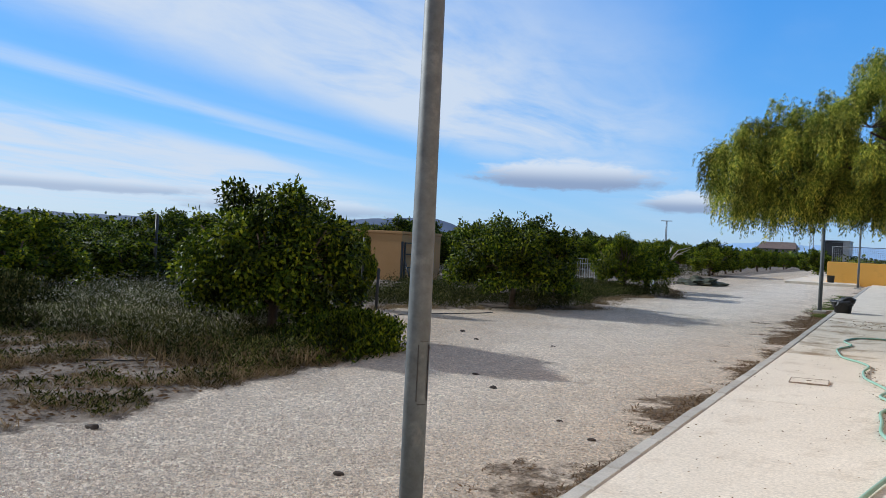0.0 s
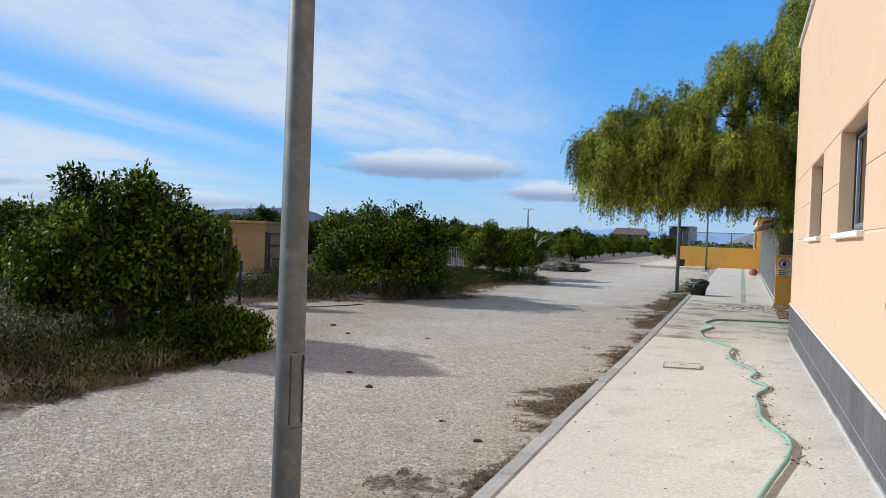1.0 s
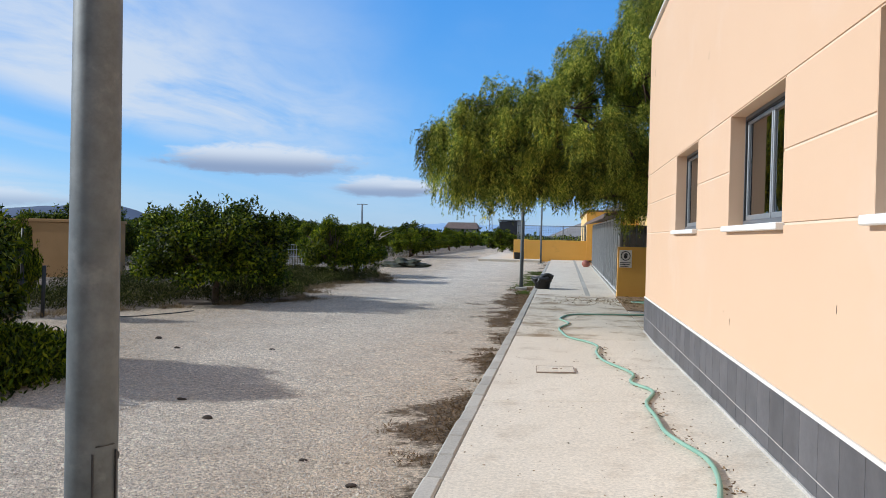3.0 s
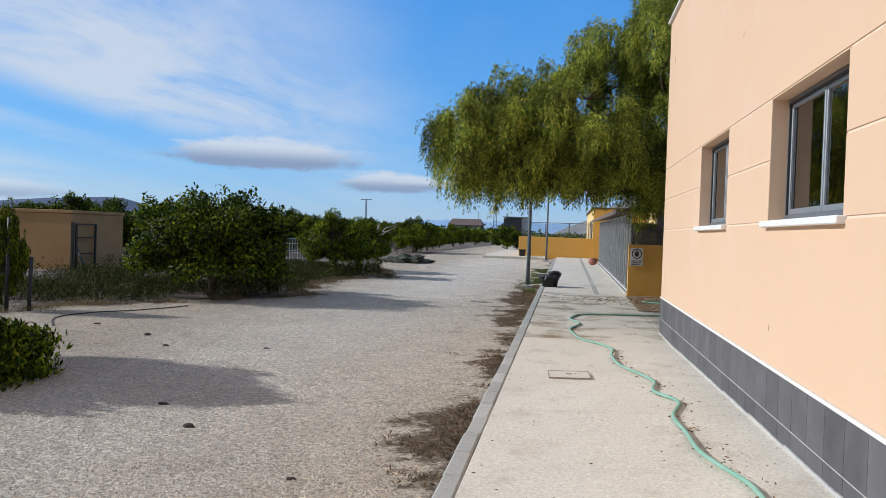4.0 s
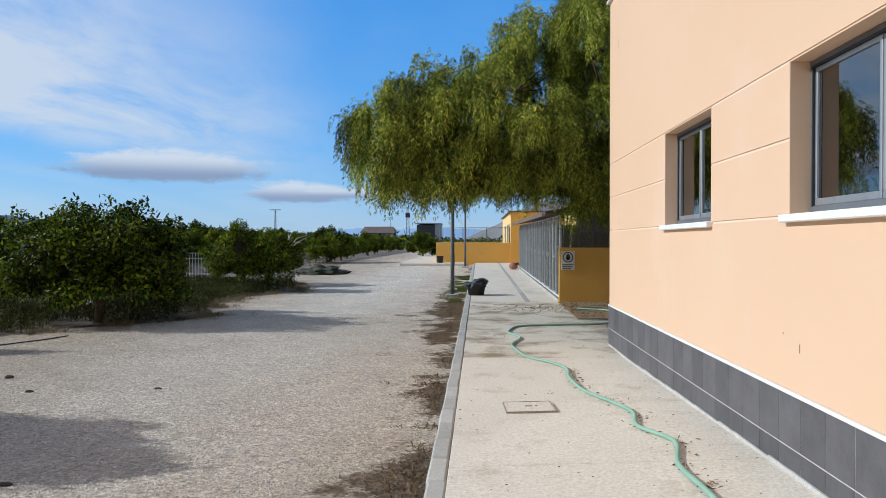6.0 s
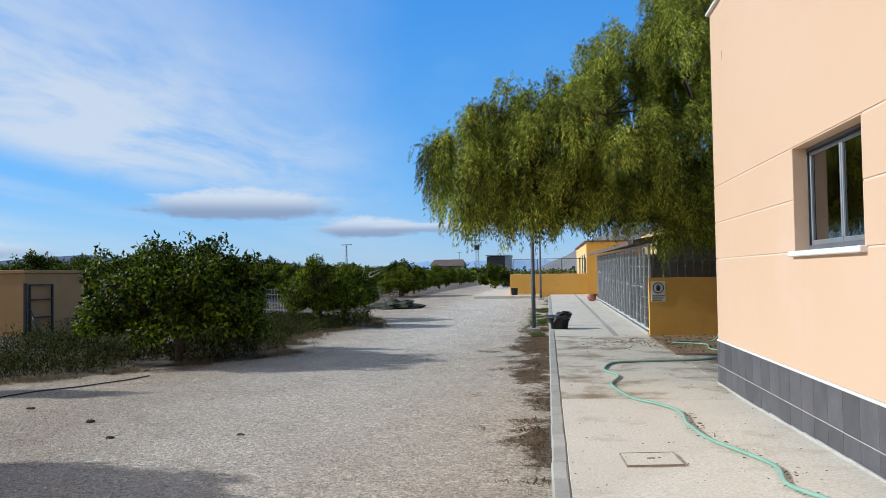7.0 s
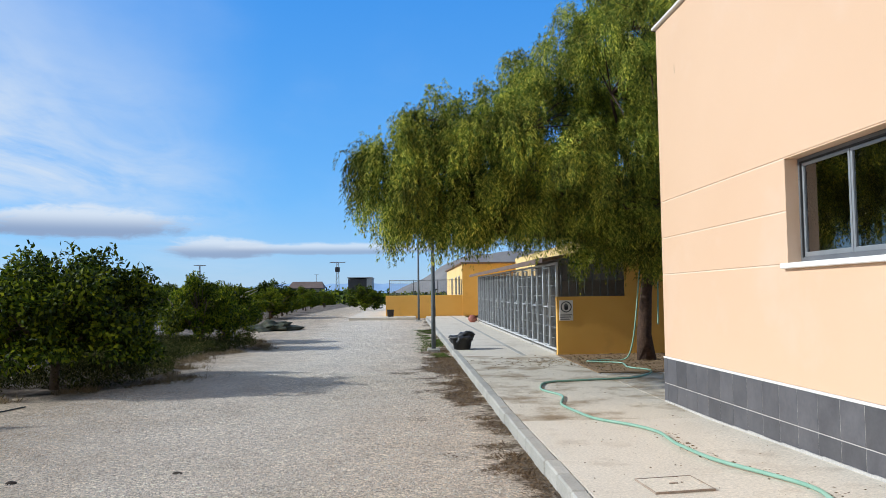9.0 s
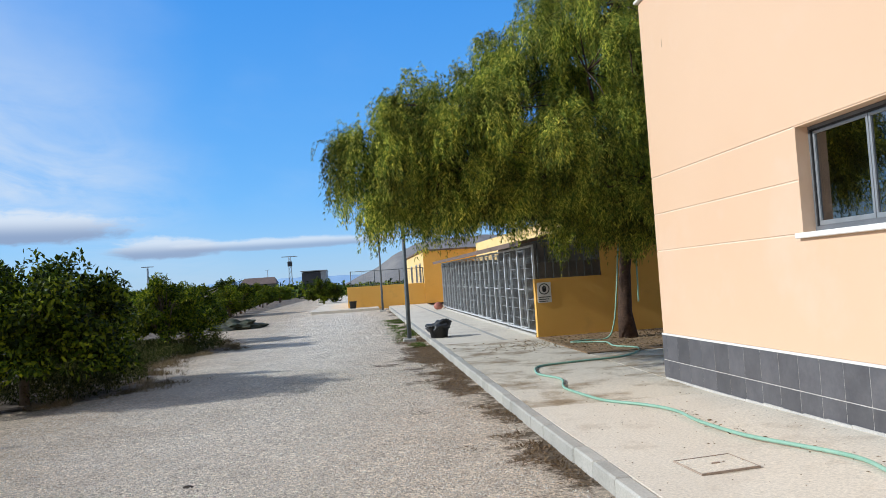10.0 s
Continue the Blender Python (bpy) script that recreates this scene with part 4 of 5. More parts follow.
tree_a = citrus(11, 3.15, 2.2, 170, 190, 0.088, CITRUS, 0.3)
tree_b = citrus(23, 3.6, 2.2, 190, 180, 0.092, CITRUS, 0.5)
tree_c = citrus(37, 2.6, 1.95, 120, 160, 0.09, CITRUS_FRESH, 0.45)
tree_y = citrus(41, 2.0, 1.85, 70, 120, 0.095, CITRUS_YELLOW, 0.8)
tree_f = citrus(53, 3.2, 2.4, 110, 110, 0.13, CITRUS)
plant(tree_a, -6.61, 9.69, 0, (0.97, 0.97, 1.04), "large bushy orange tree at the edge of the gravel", group="front orange trees")
plant(tree_b, -6.89, 18.56, 40, (1, 1, 1), "broad dark orange tree with foliage to the ground", group="front orange trees")
plant(tree_y, -6.55, 20.42, 10, (0.66, 0.66, 0.98), "orange tree with yellowing leaves", group="front orange trees")
plant(tree_c, -6.71, 27.01, 80, (0.92, 0.92, 1.02), "rounded orange tree beside the gravel", group="front orange trees")
plant(tree_c, -6.73, 29.77, 200, (0.85, 0.85, 0.9), "rounded orange tree with a whitewashed stem", group="front orange trees")
plant(tree_f, -9.0, 52, 20, (1.05, 1.05, 0.9), "dense orange tree far along the gravel")
plant(tree_f, -4.2, 66.0, 130, (0.95, 0.95, 0.85), "dark bush at the end of the track")
rng = random.Random(5)
for row, x in enumerate((-8.9, -13.3, -17.8, -22.5, -27.5, -33)):
    for k in range(38):
        y = 4.0 + 2.9 * k + rng.uniform(-0.5, 0.5)
        px_ = x - 0.035 * max(0, y - 40) + rng.uniform(-0.5, 0.5)
        if row == 0 and y < 47:
            continue
        if row == 1 and (y < 7 or 12.5 < y < 31):
            continue
        if row < 2 and y > 31 and k % 2:
            continue
        if row == 2 and 17 < y < 31:
            continue
        s = rng.uniform(0.85, 1.1)
        plant((tree_f, tree_b, tree_f)[k % 3] if row > 1 or k % 2 else tree_c, px_, y, rng.uniform(0, 360), (s, s, s * (rng.uniform(0.64, 0.84) if y < 30 else rng.uniform(0.85, 1.05))), "dark green orange tree in the orchard rows", group="orchard rows")
# far woods and groves along the horizon
N_FAR = 2600
fr = np.random.default_rng(77)
az = fr.uniform(-75, 12, N_FAR)
dist = fr.uniform(115, 420, N_FAR)
base = np.stack([np.sin(np.radians(az)) * dist, np.cos(np.radians(az)) * dist, np.full(N_FAR, 0.3)], 1)
size = fr.uniform(1.2, 2.3, N_FAR) * np.where(az > -3, 0.7, 1.0)
per = 60
pos = np.repeat(base, per, 0) + fr.normal(size=(N_FAR * per, 3)) * np.repeat(size, per)[:, None] * np.array([0.75, 0.75, 0.35]) + np.repeat(size, per)[:, None] * np.array([0, 0, 0.55])
pos[:, 2] = np.clip(pos[:, 2], 0.2, 0.3 + np.repeat(size, per) * 1.15)
n = len(pos)
tagged(new("far_grove", leaves("far_grove", pos, fr.normal(size=(n, 3)), fr.uniform(0.35, 0.8, n), fr.uniform(0.3, 0.6, n), CITRUS, fr)), "dark green groves stretching to the horizon", "grove", kind="stuff")

# bare dead tree
dead = thing("dead_tree", "pale leafless tree among the orchard", "tree", -8.8, 39.5, ground_z(-8.8, 39.5))
bm = bmesh.new()
tube(bm, [(0, 0, -0.1), (0.1, 0, 0.6), (0.3, 0, 1.1)], [0.09, 0.07, 0.05], 7)
part("trunk", bm, PALE_WOOD, dead)
bm = bmesh.new()
for k in range(9):
    a = rng.uniform(0, 6.28)
    m1 = Vector((0.3 + math.cos(a) * 0.4, math.sin(a) * 0.4, 1.4 + rng.uniform(-0.1, 0.2)))
    tube(bm, [(0.25, 0, 0.9), m1, m1 + Vector((math.cos(a) * 0.6, math.sin(a) * 0.5, rng.uniform(-0.1, 0.4)))], [0.04, 0.022, 0.006], 5)
part("branchwork", bm, PALE_WOOD, dead)
stake = tube(bmesh.new(), [(-6.25, 28.7, -0.1), (-6.25, 28.7, 0.45)], 0.06, 8)
solid("white_stake", stake, WHITE, "short white painted stake by the orange trees", "stake")
plant(tree_c, -8.75, 14.75, 30, (0.3, 0.3, 0.9), "young staked orange tree before the hut", group="front orange trees")
for x, y, h in ((-8.6, 14.6, 1.45), (-8.3, 14.75, 0.8), (-12.75, 12.5, 1.75)):
    solid("fence_stake", tube(bmesh.new(), [(x, y, -0.2), (x + 0.03, y, h)], 0.035, 6), DARK, "thin dark stake standing in the weeds", "stake", group="stakes")

# heap of prunings under a tarpaulin
bm = bmesh.new()
bmesh.ops.create_icosphere(bm, subdivisions=4, radius=1)
for v in bm.verts:
    k = 1 + 0.5 * noise.noise(v.co * 2.2) + 0.2 * noise.noise(v.co * 7)
    v.co = Vector((-6.5 + v.co.x * 0.95 * k, 37.3 + v.co.y * 0.8 * k, zp(37.3) - 0.12 + max(0, v.co.z) * 0.34 * k))
solid("tarp_mound", bm, TARP, "low mound under a dark green tarpaulin", "mound")


# ---- weeds, herbs and dry grass ----
def blades(name, seed, count, place, size, mat, lean, label, category, wide=0.09, leaf=0.0):
    """Tufts of narrow blades, or, given a leaf length, leafy stems; place gives a spot, or none."""
    g = np.random.default_rng(seed)
    P, A, S = [], [], []
    while len(P) < count:
        spot = place(g)
        if spot is None:
            continue
        x, y, h = spot
        z = ground_z(x, y)
        bend = g.normal(size=2) * 0.25
        for _ in range(9 if leaf else 7):
            up = g.uniform(0.0, 1.0) * h if leaf else 0.0
            P.append((x + g.normal() * 0.03 + bend[0] * up, y + g.normal() * 0.03 + bend[1] * up, z - 0.01 + up))
            A.append((g.normal() * lean, g.normal() * lean, 1.0))
            S.append(leaf * g.uniform(0.6, 1.4) if leaf else h * g.uniform(0.4, 1.1))
    S = np.array(S) * size
    return tagged(new(name, leaves(name, np.array(P), np.array(A), S, np.maximum(0.004, S * wide), mat, g)), label, category, kind="stuff")


def in_soil(x, y, margin=0.0):
    return x < float(np.interp(y, EDGE_Y, EDGE_X)) - margin


def weed_spot(g):
    x, y = g.uniform(-12, -4.4), g.uniform(7.2, 32)
    if not in_soil(x, y, 0.15) or noise.noise((x * 0.5, y * 0.5, 9)) < -0.15:
        return None
    if y < 11.5 and x < -7.2:
        return None
    if 9.8 < y < 14.0 and x > -8.3:
        return None
    return x, y, 0.3 + 0.25 * noise.noise((x * 0.8, y * 0.8, 2))


def orchard_spot(g):
    x, y = g.uniform(-34, -8.5), g.uniform(3, 60)
    if x > -11.5 and y < 34 or (-19 < x < -14 and 23.5 < y < 27):
        return None
    if x > -12.5 and y < 9 or noise.noise((x * 0.3, y * 0.3, 19)) < -0.25:
        return None
    return x, y, 0.42


def herb_spot(g):
    x, y = g.uniform(-13, -5.6), g.uniform(7.6, 15)
    if not in_soil(x, y, 1.9 + 0.6 * noise.noise((x, y, 4))) or y > 13.8 + 0.6 * noise.noise((x, 0, 1)) or noise.noise((x * 0.9, y * 0.9, 31)) < -0.12:
        return None
    return x, y, 0.4 + 0.3 * noise.noise((x * 0.7, y * 0.7, 5))


def straw_spot(g):
    x, y = g.uniform(-9.5, -3.8), g.uniform(3.2, 9.5)
    if not in_soil(x, y, 0.25 * noise.noise((x * 2, y * 2, 4))) or noise.noise((x * 1.4, y * 1.4, 6)) < 0.02:
        return None
    return x, y, 0.12 + 0.1 * noise.noise((x, y, 21))


def edge_spot(g):
    y = g.uniform(10, 34)
    x = float(np.interp(y, EDGE_Y, EDGE_X)) + g.normal() * 0.22
    if noise.noise((x * 1.4, y * 1.4, 16)) < -0.05:
        return None
    return x, y, 0.14


def kerb_spot(g):
    y = g.uniform(3, 27)
    x = -0.14 - abs(g.normal()) * 0.4
    if litter_at(x, y) + 0.4 * noise.noise((x * 3, y * 3, 2)) < 0.56:
        return None
    return x, y, 0.045


def lawn_spot(g):
    y = g.uniform(23.3, 36)
    x = -0.17 - abs(g.normal()) * 0.3
    if noise.noise((x * 2, y * 0.9, 12)) < -0.05 or x < -1.0:
        return None
    return x, y, 0.06


blades("weeds", 1, 120000, weed_spot, 1.0, WEED, 0.9, "dense green weeds under the orange trees", "weeds", 0.26, 0.06)
def shrub_spot(g):
    x, y = -5.0 + g.normal() * 0.42, 9.6 + g.normal() * 0.5
    return (x, y, 0.5 * math.exp(-((x + 5.0) ** 2 + (y - 9.6) ** 2) * 0.9) + 0.05) if in_soil(x, y, -0.25) else None


def under_spot(g):
    x, y = -5.75 + g.normal() * 0.9, 8.5 + g.normal() * 0.6
    return (x, y, 0.25) if in_soil(x, y, 0.1) else None


def bush_spot(g):
    x, y = -10.9 + g.normal() * 0.8, 7.9 + g.normal() * 0.5
    return x, y, 0.75 * math.exp(-((x + 10.9) ** 2 * 0.5 + (y - 7.9) ** 2)) + 0.08


blades("dark_shrub", 26, 16000, bush_spot, 1.0, WEED, 0.9, "low dark shrub in front of the herbs", "shrub", 0.35, 0.07)
blades("shrubby_weeds", 24, 16000, shrub_spot, 1.0, CITRUS, 0.9, "low dark shrubby weeds beside the orange tree", "weeds", 0.35, 0.07)
blades("brown_grass", 25, 9000, under_spot, 1.0, STRAW, 0.7, "withered brown grass below the orange tree", "grass", 0.06)
blades("orchard_weeds", 14, 60000, orchard_spot, 1.0, WEED, 0.9, "rank weeds between the orchard rows", "weeds", 0.3, 0.08)
blades("grey_herbs", 2, 80000, herb_spot, 1.0, HERB, 0.8, "grey-green flowering herbs gone to seed", "herbs", 0.22, 0.07)
def flower_spot(g):
    spot = None
    while spot is None:
        spot = herb_spot(g)
    x, y, h = spot
    return x, y, ground_z(x, y) + h * g.uniform(0.9, 1.45) + 0.02


blades("dry_grass", 3, 34000, straw_spot, 1.0, STRAW, 1.0, "brown dry grass on bare soil", "grass", 0.06)
blades("low_weeds", 15, 12000, straw_spot, 1.0, WEED, 1.0, "low green weeds in the dry grass", "weeds", 0.3, 0.05)
blades("edge_grass", 4, 14000, edge_spot, 1.0, STRAW, 0.9, "dry grass along the gravel's edge", "grass", 0.06)
blades("kerb_litter", 5, 24000, kerb_spot, 1.3, LITTER, 2.6, "dead leaves and twigs against the kerb", "litter", 0.2)
blades("verge_grass", 6, 14000, lawn_spot, 1.0, LAWN, 0.6, "short green grass round the lamp posts", "grass", 0.10)


# leaf litter under the pepper tree and on the pavement
def scatter(name, seed, count, spot, label, size, mat):
    g = np.random.default_rng(seed)
    P = np.array([spot(g) for _ in range(count)])
    A = np.stack([g.normal(size=count), g.normal(size=count), g.uniform(-0.05, 0.15, count)], 1)
    s = g.uniform(0.5, 1.3, count) * size
    return tagged(new(name, leaves(name, P, A, s, s * 0.3, mat, g, 0.15)), label, "litter", kind="stuff")


def bed_spot(g):
    x, y = g.uniform(2.0, 6.0), g.uniform(18.6, 22.0)
    if g.uniform() < 0.16:
        x, y = 2.3 - abs(g.normal()) * 0.9, 20.6 + g.normal() * 0.6
    return x, y, pv(x, y) + (0.03 if x > 2.0 and y > 18.5 else 0.006)


def hose_litter(g):
    k = g.integers(3, 16)
    x, y = HOSE_PATH[k]
    x, y = x + g.normal() * 0.05 + 0.05, y + g.normal() * 0.12
    return x, y, pv(x, y) + 0.006


def floor_litter(g):
    y = g.uniform(4, 21)
    x = g.uniform(0.0, 1.95)
    return x, y, pv(x, y) + 0.005


bm = bmesh.new()
box(bm, 1.99, 6, 18.5, K0 - 0.16, -0.2, 0.012, lambda v: pv(2.0, v))
solid("soil_bed", bm, LITTER, "bare brown soil under the pepper tree", "soil", "structure")
scatter("fallen_leaves", 8, 4200, bed_spot, "fallen leaves heaped on the soil bed", 0.045, STRAW)
def soil_spot(g):
    x, y = g.uniform(-10, -4.2), g.uniform(3, 9.5)
    while not in_soil(x, y, 0.1):
        x = g.uniform(-10, -4.2)
    return x, y, ground_z(x, y) + 0.008


scatter("flower_heads", 27, 3200, flower_spot, "pale dry flower heads over the herbs", 0.035, FLOWER)
scatter("soil_litter", 18, 9000, soil_spot, "dead leaves and twigs strewn on the soil", 0.06, LITTER)
scatter("hose_leaves", 9, 260, hose_litter, "dead leaves caught along the hose", 0.04, LITTER)
scatter("pavement_leaves", 10, 600, floor_litter, "scattered dry leaflets on the pavement", 0.022, LITTER)

# loose stones on the gravel
g = np.random.default_rng(12)
oct_v = np.array([(1, 0, -0.4), (-1, 0, -0.4), (0, 1, -0.4), (0, -1, -0.4), (0.5, 0.1, 0.7), (-0.4, 0.2, 0.6)], float)
oct_f = np.array([(0, 2, 4), (2, 5, 4), (2, 1, 5), (1, 3, 5), (3, 4, 5), (3, 0, 4)])
V, F = [], []
while len(V) < 80000:
    y = 3.5 + 17 * g.uniform() ** 1.5
    x = g.uniform(-6.0, -0.2)
    if in_soil(x, y, -0.1) or (x > -1.6 and litter_at(x, y) > 0.42):
        continue
    s = 0.004 + 0.008 * g.uniform() ** 2.5
    R = np.array(Euler((*g.uniform(-0.5, 0.5, 2), g.uniform(0, 6.28))).to_matrix())
    V.append((oct_v * g.uniform(0.6, 1.3, (6, 1)) * s) @ R.T + (x, y, ground_z(x, y) + s * 0.3))
    F.append(oct_f + 6 * len(F))
me = bpy.data.meshes.new("loose_stones")
me.from_pydata(np.concatenate(V).tolist(), [], np.concatenate(F).tolist())
me.materials.append(PEBBLE)
tagged(new("loose_stones", me), "loose white stones strewn over the gravel", "gravel", kind="stuff")
for x, y, s in ((-5.13, 12.97, 0.07), (-6.4, 13.76, 0.06), (-0.6, 7.08, 0.045), (-1.08, 7.55, 0.04), (-2.25, 8.54, 0.06), (-2.82, 9.2, 0.05), (-1.59, 5.04, 0.05), (-3.76, 4.76, 0.07), (-4.44, 12.19, 0.05), (-3.17, 12.38, 0.04)):
    bm = bmesh.new()
    s *= 0.6
    bmesh.ops.create_icosphere(bm, subdivisions=2, radius=s)
    for v in bm.verts:
        v.co *= 1 + 0.7 * noise.noise(v.co * 22 + Vector((x, y, 0)))
        v.co.z = v.co.z * 0.55 + ground_z(x, y) + s * 0.2
        v.co.x, v.co.y = v.co.x * 1.3 + x, v.co.y + y
    solid("dark_clod", bm, CLOD, "dark clod of earth lying on the gravel", "clod", group="clods")

# irrigation pipe on the soil
for pts in (((-7.73, 5.61), (-6.41, 6.65), (-5.75, 7.6), (-5.09, 8.16)), ((-6.79, 13.27), (-7.38, 14.34), (-6.69, 15.72), (-6.4, 16.6))):
    bm = bmesh.new()
    tube(bm, [(p.x, p.y, ground_z(p.x, p.y) + 0.012) for p in smooth_path([(*q, 0) for q in pts], 8)], 0.009, 6)
    solid("irrigation_pipe", bm, BLACK, "black irrigation pipe lying on the soil", "pipe", group="irrigation pipes")


# ---- pepper tree ----
def pepper_tree():
    g = np.random.default_rng(31)
    t = thing("pepper_tree", "tall pepper tree with drooping feathery yellow-green foliage", "tree", 3.42, 20.65, zp(20.65))
    bm = bmesh.new()
    tube(bm, [(0.05, 0, -0.1), (0, 0, 0.5), (0.05, -0.05, 1.3), (0.15, -0.1, 2.2), (0.2, -0.1, 3.2)], [0.2, 0.135, 0.122, 0.115, 0.1], 12)
    for v in bm.verts:
        v.co += 0.03 * noise.noise_vector(v.co * 4)
    trunk = part("trunk", bm, PEPPER_BARK, t)
    # lobes of the crown: centre, radii (relative to the foot)
    lobes = [((-3.0, 1.00, 2.75), (0.8, 1.1, 0.5)), ((-2.5, 0.70, 3.2), (1.2, 1.3, 0.7)), ((-1.4, 1.10, 3.3), (1.3, 1.2, 0.8)), ((-4.45, -3.40, 2.35), (0.85, 1.0, 0.45)), ((-4.2, -3.40, 2.75), (1.1, 1.2, 0.6)), ((-4.55, -3.40, 3.25), (0.9, 1.1, 0.65)), ((-3.8, -3.30, 3.62), (1.0, 1.1, 0.65)), ((-3.85, -3.20, 3.25), (1.15, 1.3, 0.7)), ((-2.9, -3.30, 3.1), (1.6, 1.6, 1.2)), ((-2.6, -2.60, 3.85), (1.4, 1.4, 0.9)), ((-1.3, -2.80, 4.2), (1.6, 1.7, 1.3)), ((-0.8, -2.40, 5.4), (1.5, 1.5, 1.1)),
             ((0.2, -2.40, 5.2), (1.8, 1.8, 1.5)), ((0.55, -1.80, 6.6), (1.6, 1.6, 1.2)), ((1.6, -1.40, 7.0), (2.1, 2.0, 1.8)), ((2.8, 0.20, 7.6), (2.2, 2.2, 1.8)), ((0.9, 0.60, 6.6), (2.2, 2.0, 1.6)), ((-1.5, -1.40, 4.35), (1.7, 1.8, 1.2)),
             ((0.3, -2.60, 3.4), (1.5, 1.2, 1.2)), ((-1.3, -2.80, 2.7), (1.7, 1.3, 0.8)), ((1.5, -1.70, 4.0), (1.7, 1.2, 1.3)), ((-2.9, -2.20, 2.7), (1.4, 1.3, 0.8)), ((0.9, -1.70, 2.5), (1.4, 0.9, 0.75)), ((-0.4, -2.20, 2.35), (1.5, 1.0, 0.6)), ((-0.6, -1.30, 2.4), (1.5, 0.8, 0.6)), ((0.4, -1.00, 2.2), (1.0, 0.6, 0.6)), ((0.7, -1.50, 2.05), (1.4, 0.8, 0.5)), ((-0.5, -0.90, 2.15), (1.3, 0.6, 0.45)), ((-3.4, -3.00, 2.4), (1.35, 1.0, 0.5))]
    lobes += [((-4.85, -3.4, 2.85), (0.7, 0.9, 0.55)), ((0.3, 0.3, 4.6), (1.6, 1.4, 1.3)), ((1.2, -0.2, 5.4), (1.5, 1.4, 1.2)), ((-0.8, 0.0, 3.5), (1.5, 1.3, 1.0)), ((1.6, 0.2, 3.5), (1.3, 1.2, 1.1))]
    lobes = [((c[0] + (0.08 if c[0] < -3 else 0.0), c[1], c[2] + (0.22 if c[2] > 4.0 else 0.05)), r) for c, r in lobes]
    for c, r in list(lobes):
        for _ in range(2):
            d = g.normal(size=3)
            d /= np.linalg.norm(d)
            d[2] = -0.6 * abs(d[2])
            k = g.uniform(0.4, 0.6)
            lobes.append((tuple(np.array(c) + d * np.array(r) * (0.55, 0.75, 0.5)), (r[0] * k, r[1] * k, r[2] * k)))
    limbs = bmesh.new()
    P, A, S, W = [], [], [], []
    sprays, steps, leaflets = 30, 10, 4
    for n, (c, r) in enumerate(lobes):
        c = Vector(c)
        k1 = Vector((c.x * 0.35, c.y * 0.35, 2.2 + (c.z - 2.2) * 0.55))
        if n < 34:
            tube(limbs, [(0.15, -0.1, 2.0), k1, c], [0.09, 0.055, 0.02], 7)
        for k in range(max(4, int(12 * r[0] * r[1]))):
            d = Vector(g.normal(size=3)).normalized()
            d.z = abs(d.z) if g.uniform() < 0.68 else d.z * 0.8
            q = c + Vector((d.x * r[0], d.y * r[1], d.z * r[2])) * (g.uniform(0.4, 1.0) ** 0.35) * (1 + 0.3 * noise.noise(d * 2.2 + c))
            if k % 3 == 0:
                tube(limbs, [c + Vector((0, 0, 0.1)), c.lerp(q, 0.6) + Vector((0, 0, 0.12)), q], [0.014, 0.009, 0.004], 4, False)
            # a tuft of sprays that arch out and then droop, with narrow leaflets on both sides
            full = g.uniform(0.7, 1.15)
            a = g.uniform(0, 6.28, sprays)
            far = g.uniform(0.02, 0.19, sprays) * full
            out = np.stack([np.cos(a) * far + d.x * 0.14, np.sin(a) * far + d.y * 0.14, np.zeros(sprays)], 1)
            root = np.array(q) + g.normal(size=(sprays, 3)) * 0.07
            u = (np.arange(steps) / steps)[None, :, None]
            drop = g.uniform(0.2, 0.58, (sprays, 1, 1)) * full
            rise = g.uniform(0.0, 0.2, (sprays, 1, 1))
            p = root[:, None] + out[:, None] * np.sin(np.minimum(1.0, u * 1.5) * 1.57) + (rise * np.sin(np.minimum(1.0, u * 2) * 3.14) - drop * u * u) * np.array([0, 0, 1.0])
            p = np.repeat(p.reshape(-1, 3), leaflets, 0)
            m = len(p)
            b_ = g.uniform(0, 6.28, m)
            o = np.repeat(np.repeat(out, steps, 0), leaflets, 0)
            hang = np.repeat(np.tile(u[0, :, 0], sprays), leaflets)
            P.append(p + g.normal(size=(m, 3)) * 0.014)
            A.append(np.stack([np.cos(b_) * 0.6 + o[:, 0], np.sin(b_) * 0.6 + o[:, 1], -0.3 - 0.8 * hang], 1))
            S.append(g.uniform(0.038, 0.078, m))
            W.append(g.uniform(0.010, 0.017, m))
    part("limb", limbs, PEPPER_BARK, t)
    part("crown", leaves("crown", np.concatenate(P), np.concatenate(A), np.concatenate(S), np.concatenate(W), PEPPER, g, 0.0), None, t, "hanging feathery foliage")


pepper_tree()


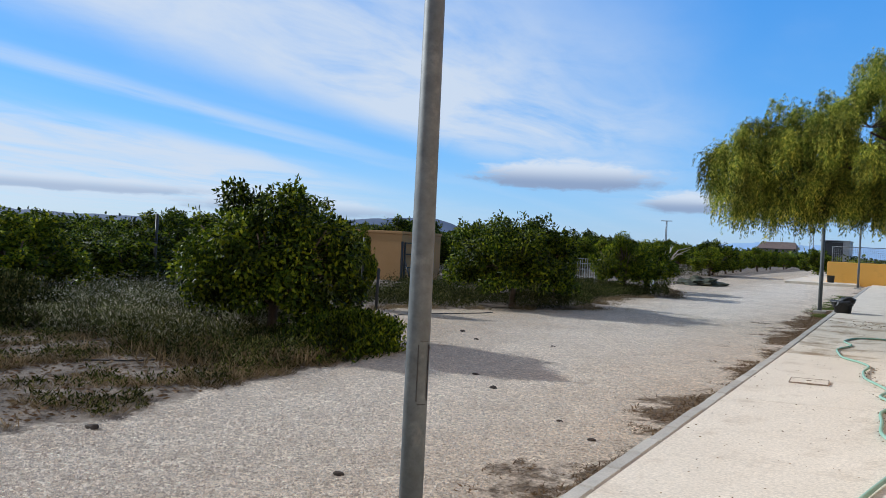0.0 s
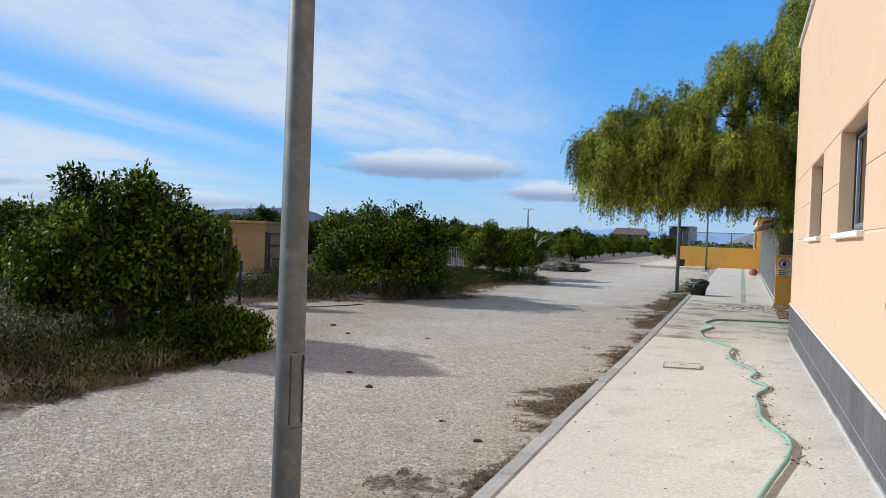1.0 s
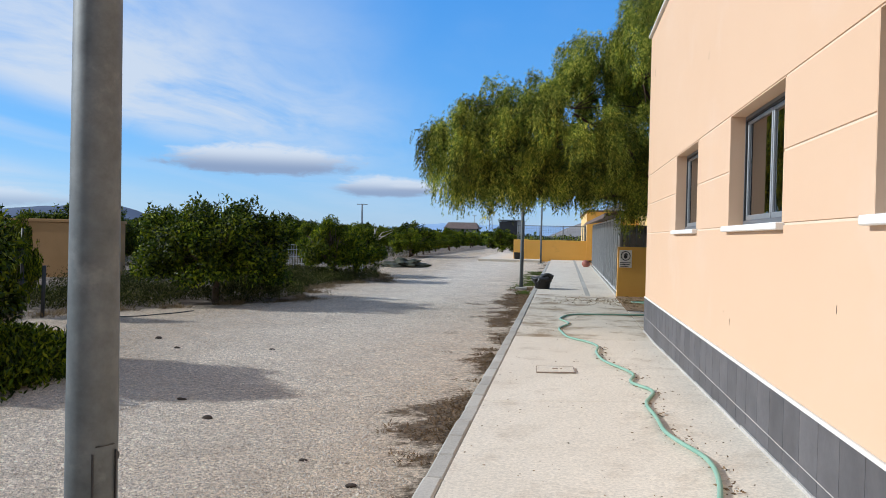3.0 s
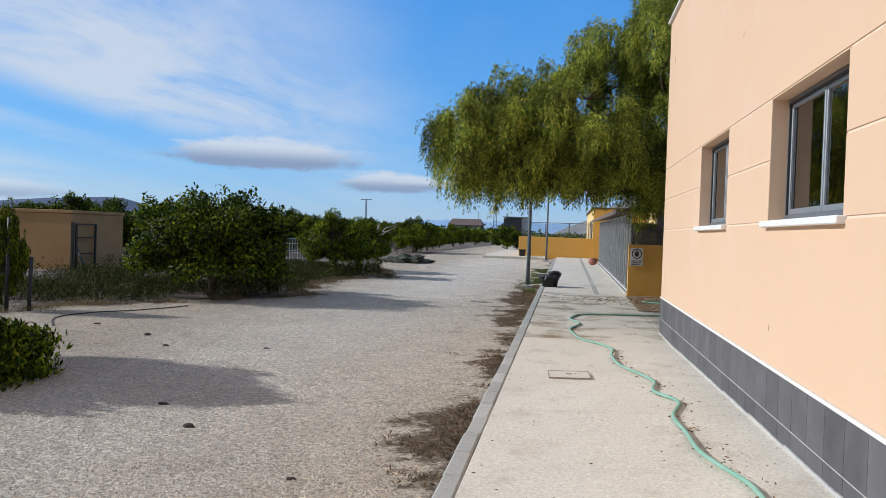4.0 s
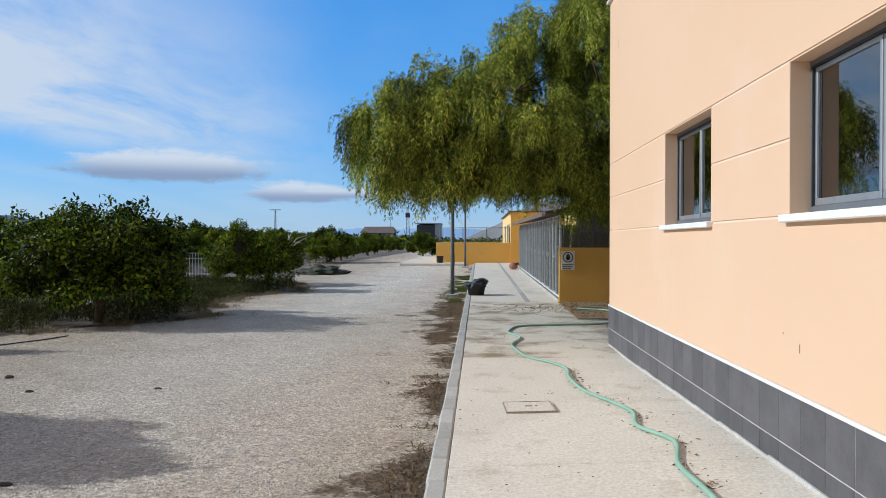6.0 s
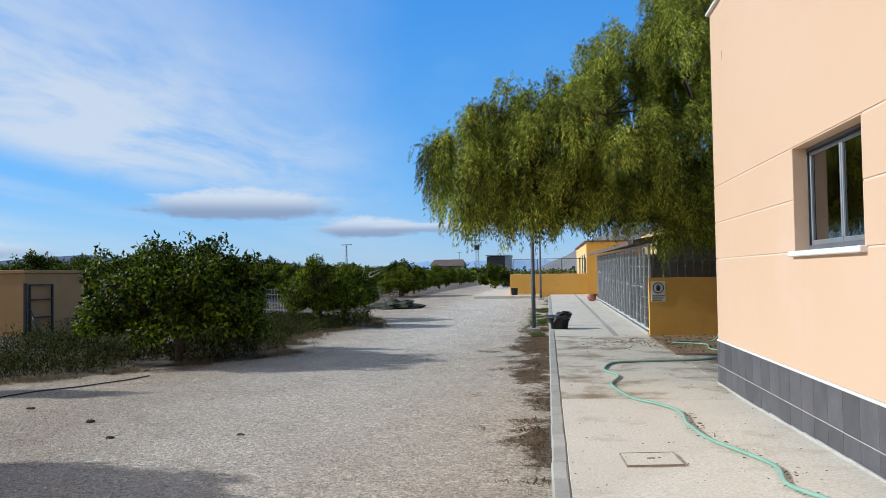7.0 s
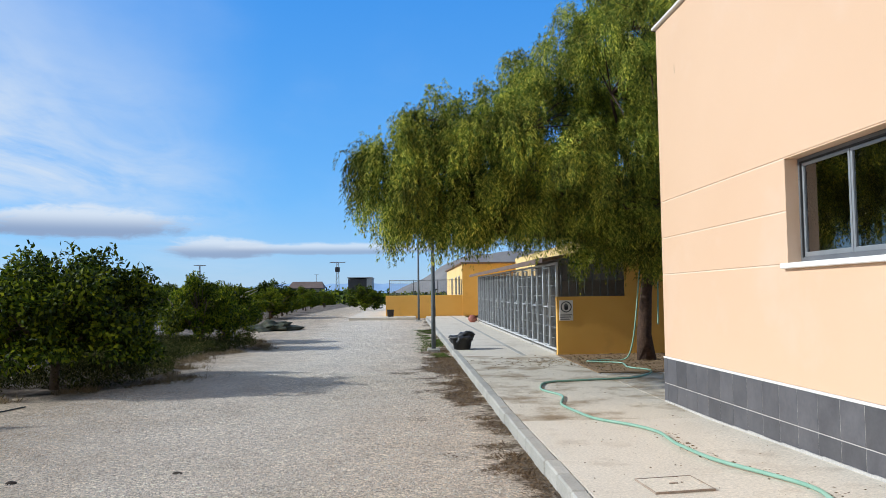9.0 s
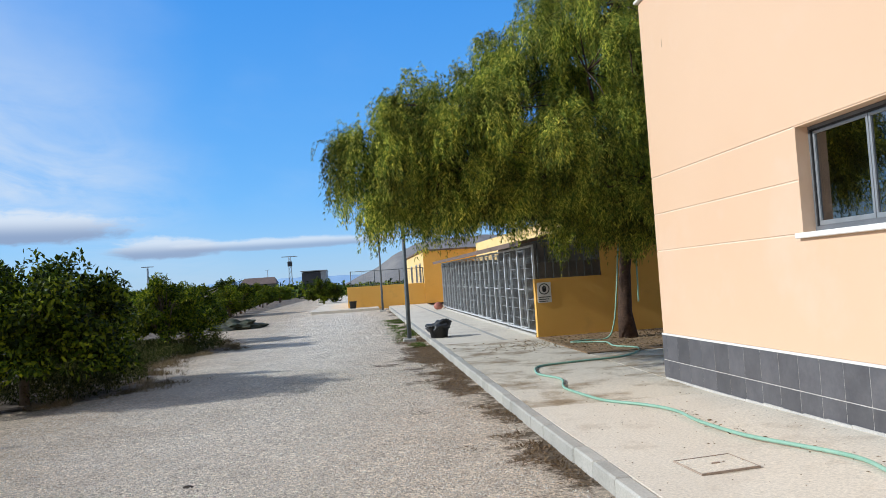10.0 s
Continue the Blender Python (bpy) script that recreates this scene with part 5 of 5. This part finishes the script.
# ---- distance ----
def ridge(name, profile, dist, mat, label, seed, rough=0.08):
    """A range of hills: elevation in degrees by azimuth, with rough skyline and a sloping face."""
    a = np.arange(profile[0][0], profile[-1][0] + 0.01, 0.35)
    e = np.interp(a, [q[0] for q in profile], [q[1] for q in profile])
    V, F = [], []
    rows = 6
    for i, (az_, el) in enumerate(zip(a, e)):
        el += rough * noise.noise((az_ * 0.9, seed, 0)) + rough * 0.5 * noise.noise((az_ * 3.1, seed, 2))
        for j in range(rows):
            f = j / (rows - 1)
            d = dist * (0.8 + 0.2 * f) * (1 + 0.02 * noise.noise((az_ * 1.5, j * 0.9, seed)))
            s, c = math.sin(radians(az_)), math.cos(radians(az_))
            V.append((s * d, c * d, 1.4 + max(0.0, math.tan(radians(el)) * d) * f ** 0.8 - 2.5 * (1 - f)))
        if i:
            F += [((i - 1) * rows + j, i * rows + j, i * rows + j + 1, (i - 1) * rows + j + 1) for j in range(rows - 1)]
    me = bpy.data.meshes.new(name)
    me.from_pydata(V, [], F)
    me.polygons.foreach_set("use_smooth", [True] * len(me.polygons))
    me.materials.append(mat)
    tagged(new(name, me), label, "hills", kind="structure")


ridge("hills", ((-110, 0.5), (-80, 1.2), (-68, 1.5), (-62, 0.9), (-57, 0.7), (-50, 0.75), (-44, 0.8), (-41, 0.9), (-37, 1.35), (-34, 1.6), (-31.5, 1.7), (-29.5, 1.1), (-27, 0.4), (-24, 0.1)), 1700, HILL, "blue wooded hills on the horizon", 1)
ridge("far_mountains", ((-26, 0.3), (-20, 0.5), (-14, 0.5), (-10, 0.9), (-8, 1.05), (-6, 0.9), (-3, 1.0), (0, 0.9), (6, 0.9), (12, 0.5)), 3200, FAR_HILL, "pale hazy mountains far away", 4, 0.12)
ridge("dry_hill", ((-1.5, 0.0), (0.0, 0.7), (1.5, 1.3), (2.8, 2.2), (4.5, 2.9), (8, 3.2), (20, 3.0)), 900, NEAR_HILL, "grey dry hill behind the annex", 7)


def pylon(x, y, h, platform):
    t = thing("pylon" if platform else "power_mast", "steel lattice power pylon with a crossarm" if platform else "slim steel power mast with a crossarm", "pylon", x, y, 0.2, "power line")
    w = 0.45 if platform else 0.22
    for sx in (-1, 1):
        for sy in (-1, 1):
            part("leg", tube(bmesh.new(), [(sx * w, sy * w, 0), (sx * w * 0.45, sy * w * 0.45, h)], 0.055, 4), SHED_END, t)
    bm = bmesh.new()
    n = 9
    for k in range(n):
        z0, z1 = h * k / n, h * (k + 1) / n
        w0, w1 = w * (1 - 0.55 * k / n), w * (1 - 0.55 * (k + 1) / n)
        for s in (-1, 1):
            tube(bm, [(-w0, s * w0, z0), (w1, s * w1, z1)], 0.028, 4)
            tube(bm, [(s * w0, -w0, z0), (s * w1, w1, z1)], 0.028, 4)
    part("bracing", bm, SHED_END, t)
    part("crossarm", box(bmesh.new(), -1.75 if platform else -1.25, 1.75 if platform else 1.25, -0.12, 0.12, h, h + 0.17), SHED_END, t)
    if platform:
        part("transformer", box(bmesh.new(), -0.5, 0.5, -0.4, 0.4, h - 2.1, h - 1.0, None, 0.06), SHED, t)


pylon(-16.1, 183, 8.9, True)
pylon(-45.6, 178, 8.3, False)
pylon(-47, 420, 13.0, False)
shed = thing("metal_shed", "dark open-fronted metal shed beyond the trees", "shed", -9.2, 150, 0.3)
part("body", box(bmesh.new(), -2.2, 1.2, 0, 9, 0, 4.3), SHED, shed)
part("end_wall", box(bmesh.new(), 1.21, 2.2, 0, 9, 0, 4.5), SHED_END, shed)
part("roof", box(bmesh.new(), -2.4, 2.3, -0.2, 9.2, 4.5, 4.65), SHED_END, shed)
farm = thing("farmhouse", "distant farmhouse with a clay tile roof", "house", -26, 205, 0.3)
part("wall", box(bmesh.new(), -4.2, 4.2, 0, 7, 0, 3.4), NEAR_HILL, farm)
bm = bmesh.new()
v = [bm.verts.new(p) for p in ((-4.6, -0.4, 3.4), (4.6, -0.4, 3.4), (4.6, 7.4, 3.4), (-4.6, 7.4, 3.4), (-3.8, 3.5, 5.1), (3.8, 3.5, 5.1))]
for q in ((0, 1, 5, 4), (2, 3, 4, 5), (1, 2, 5), (3, 0, 4), (3, 2, 1, 0)):
    bm.faces.new([v[i] for i in q])
part("roof", bm, TERRACOTTA, farm)
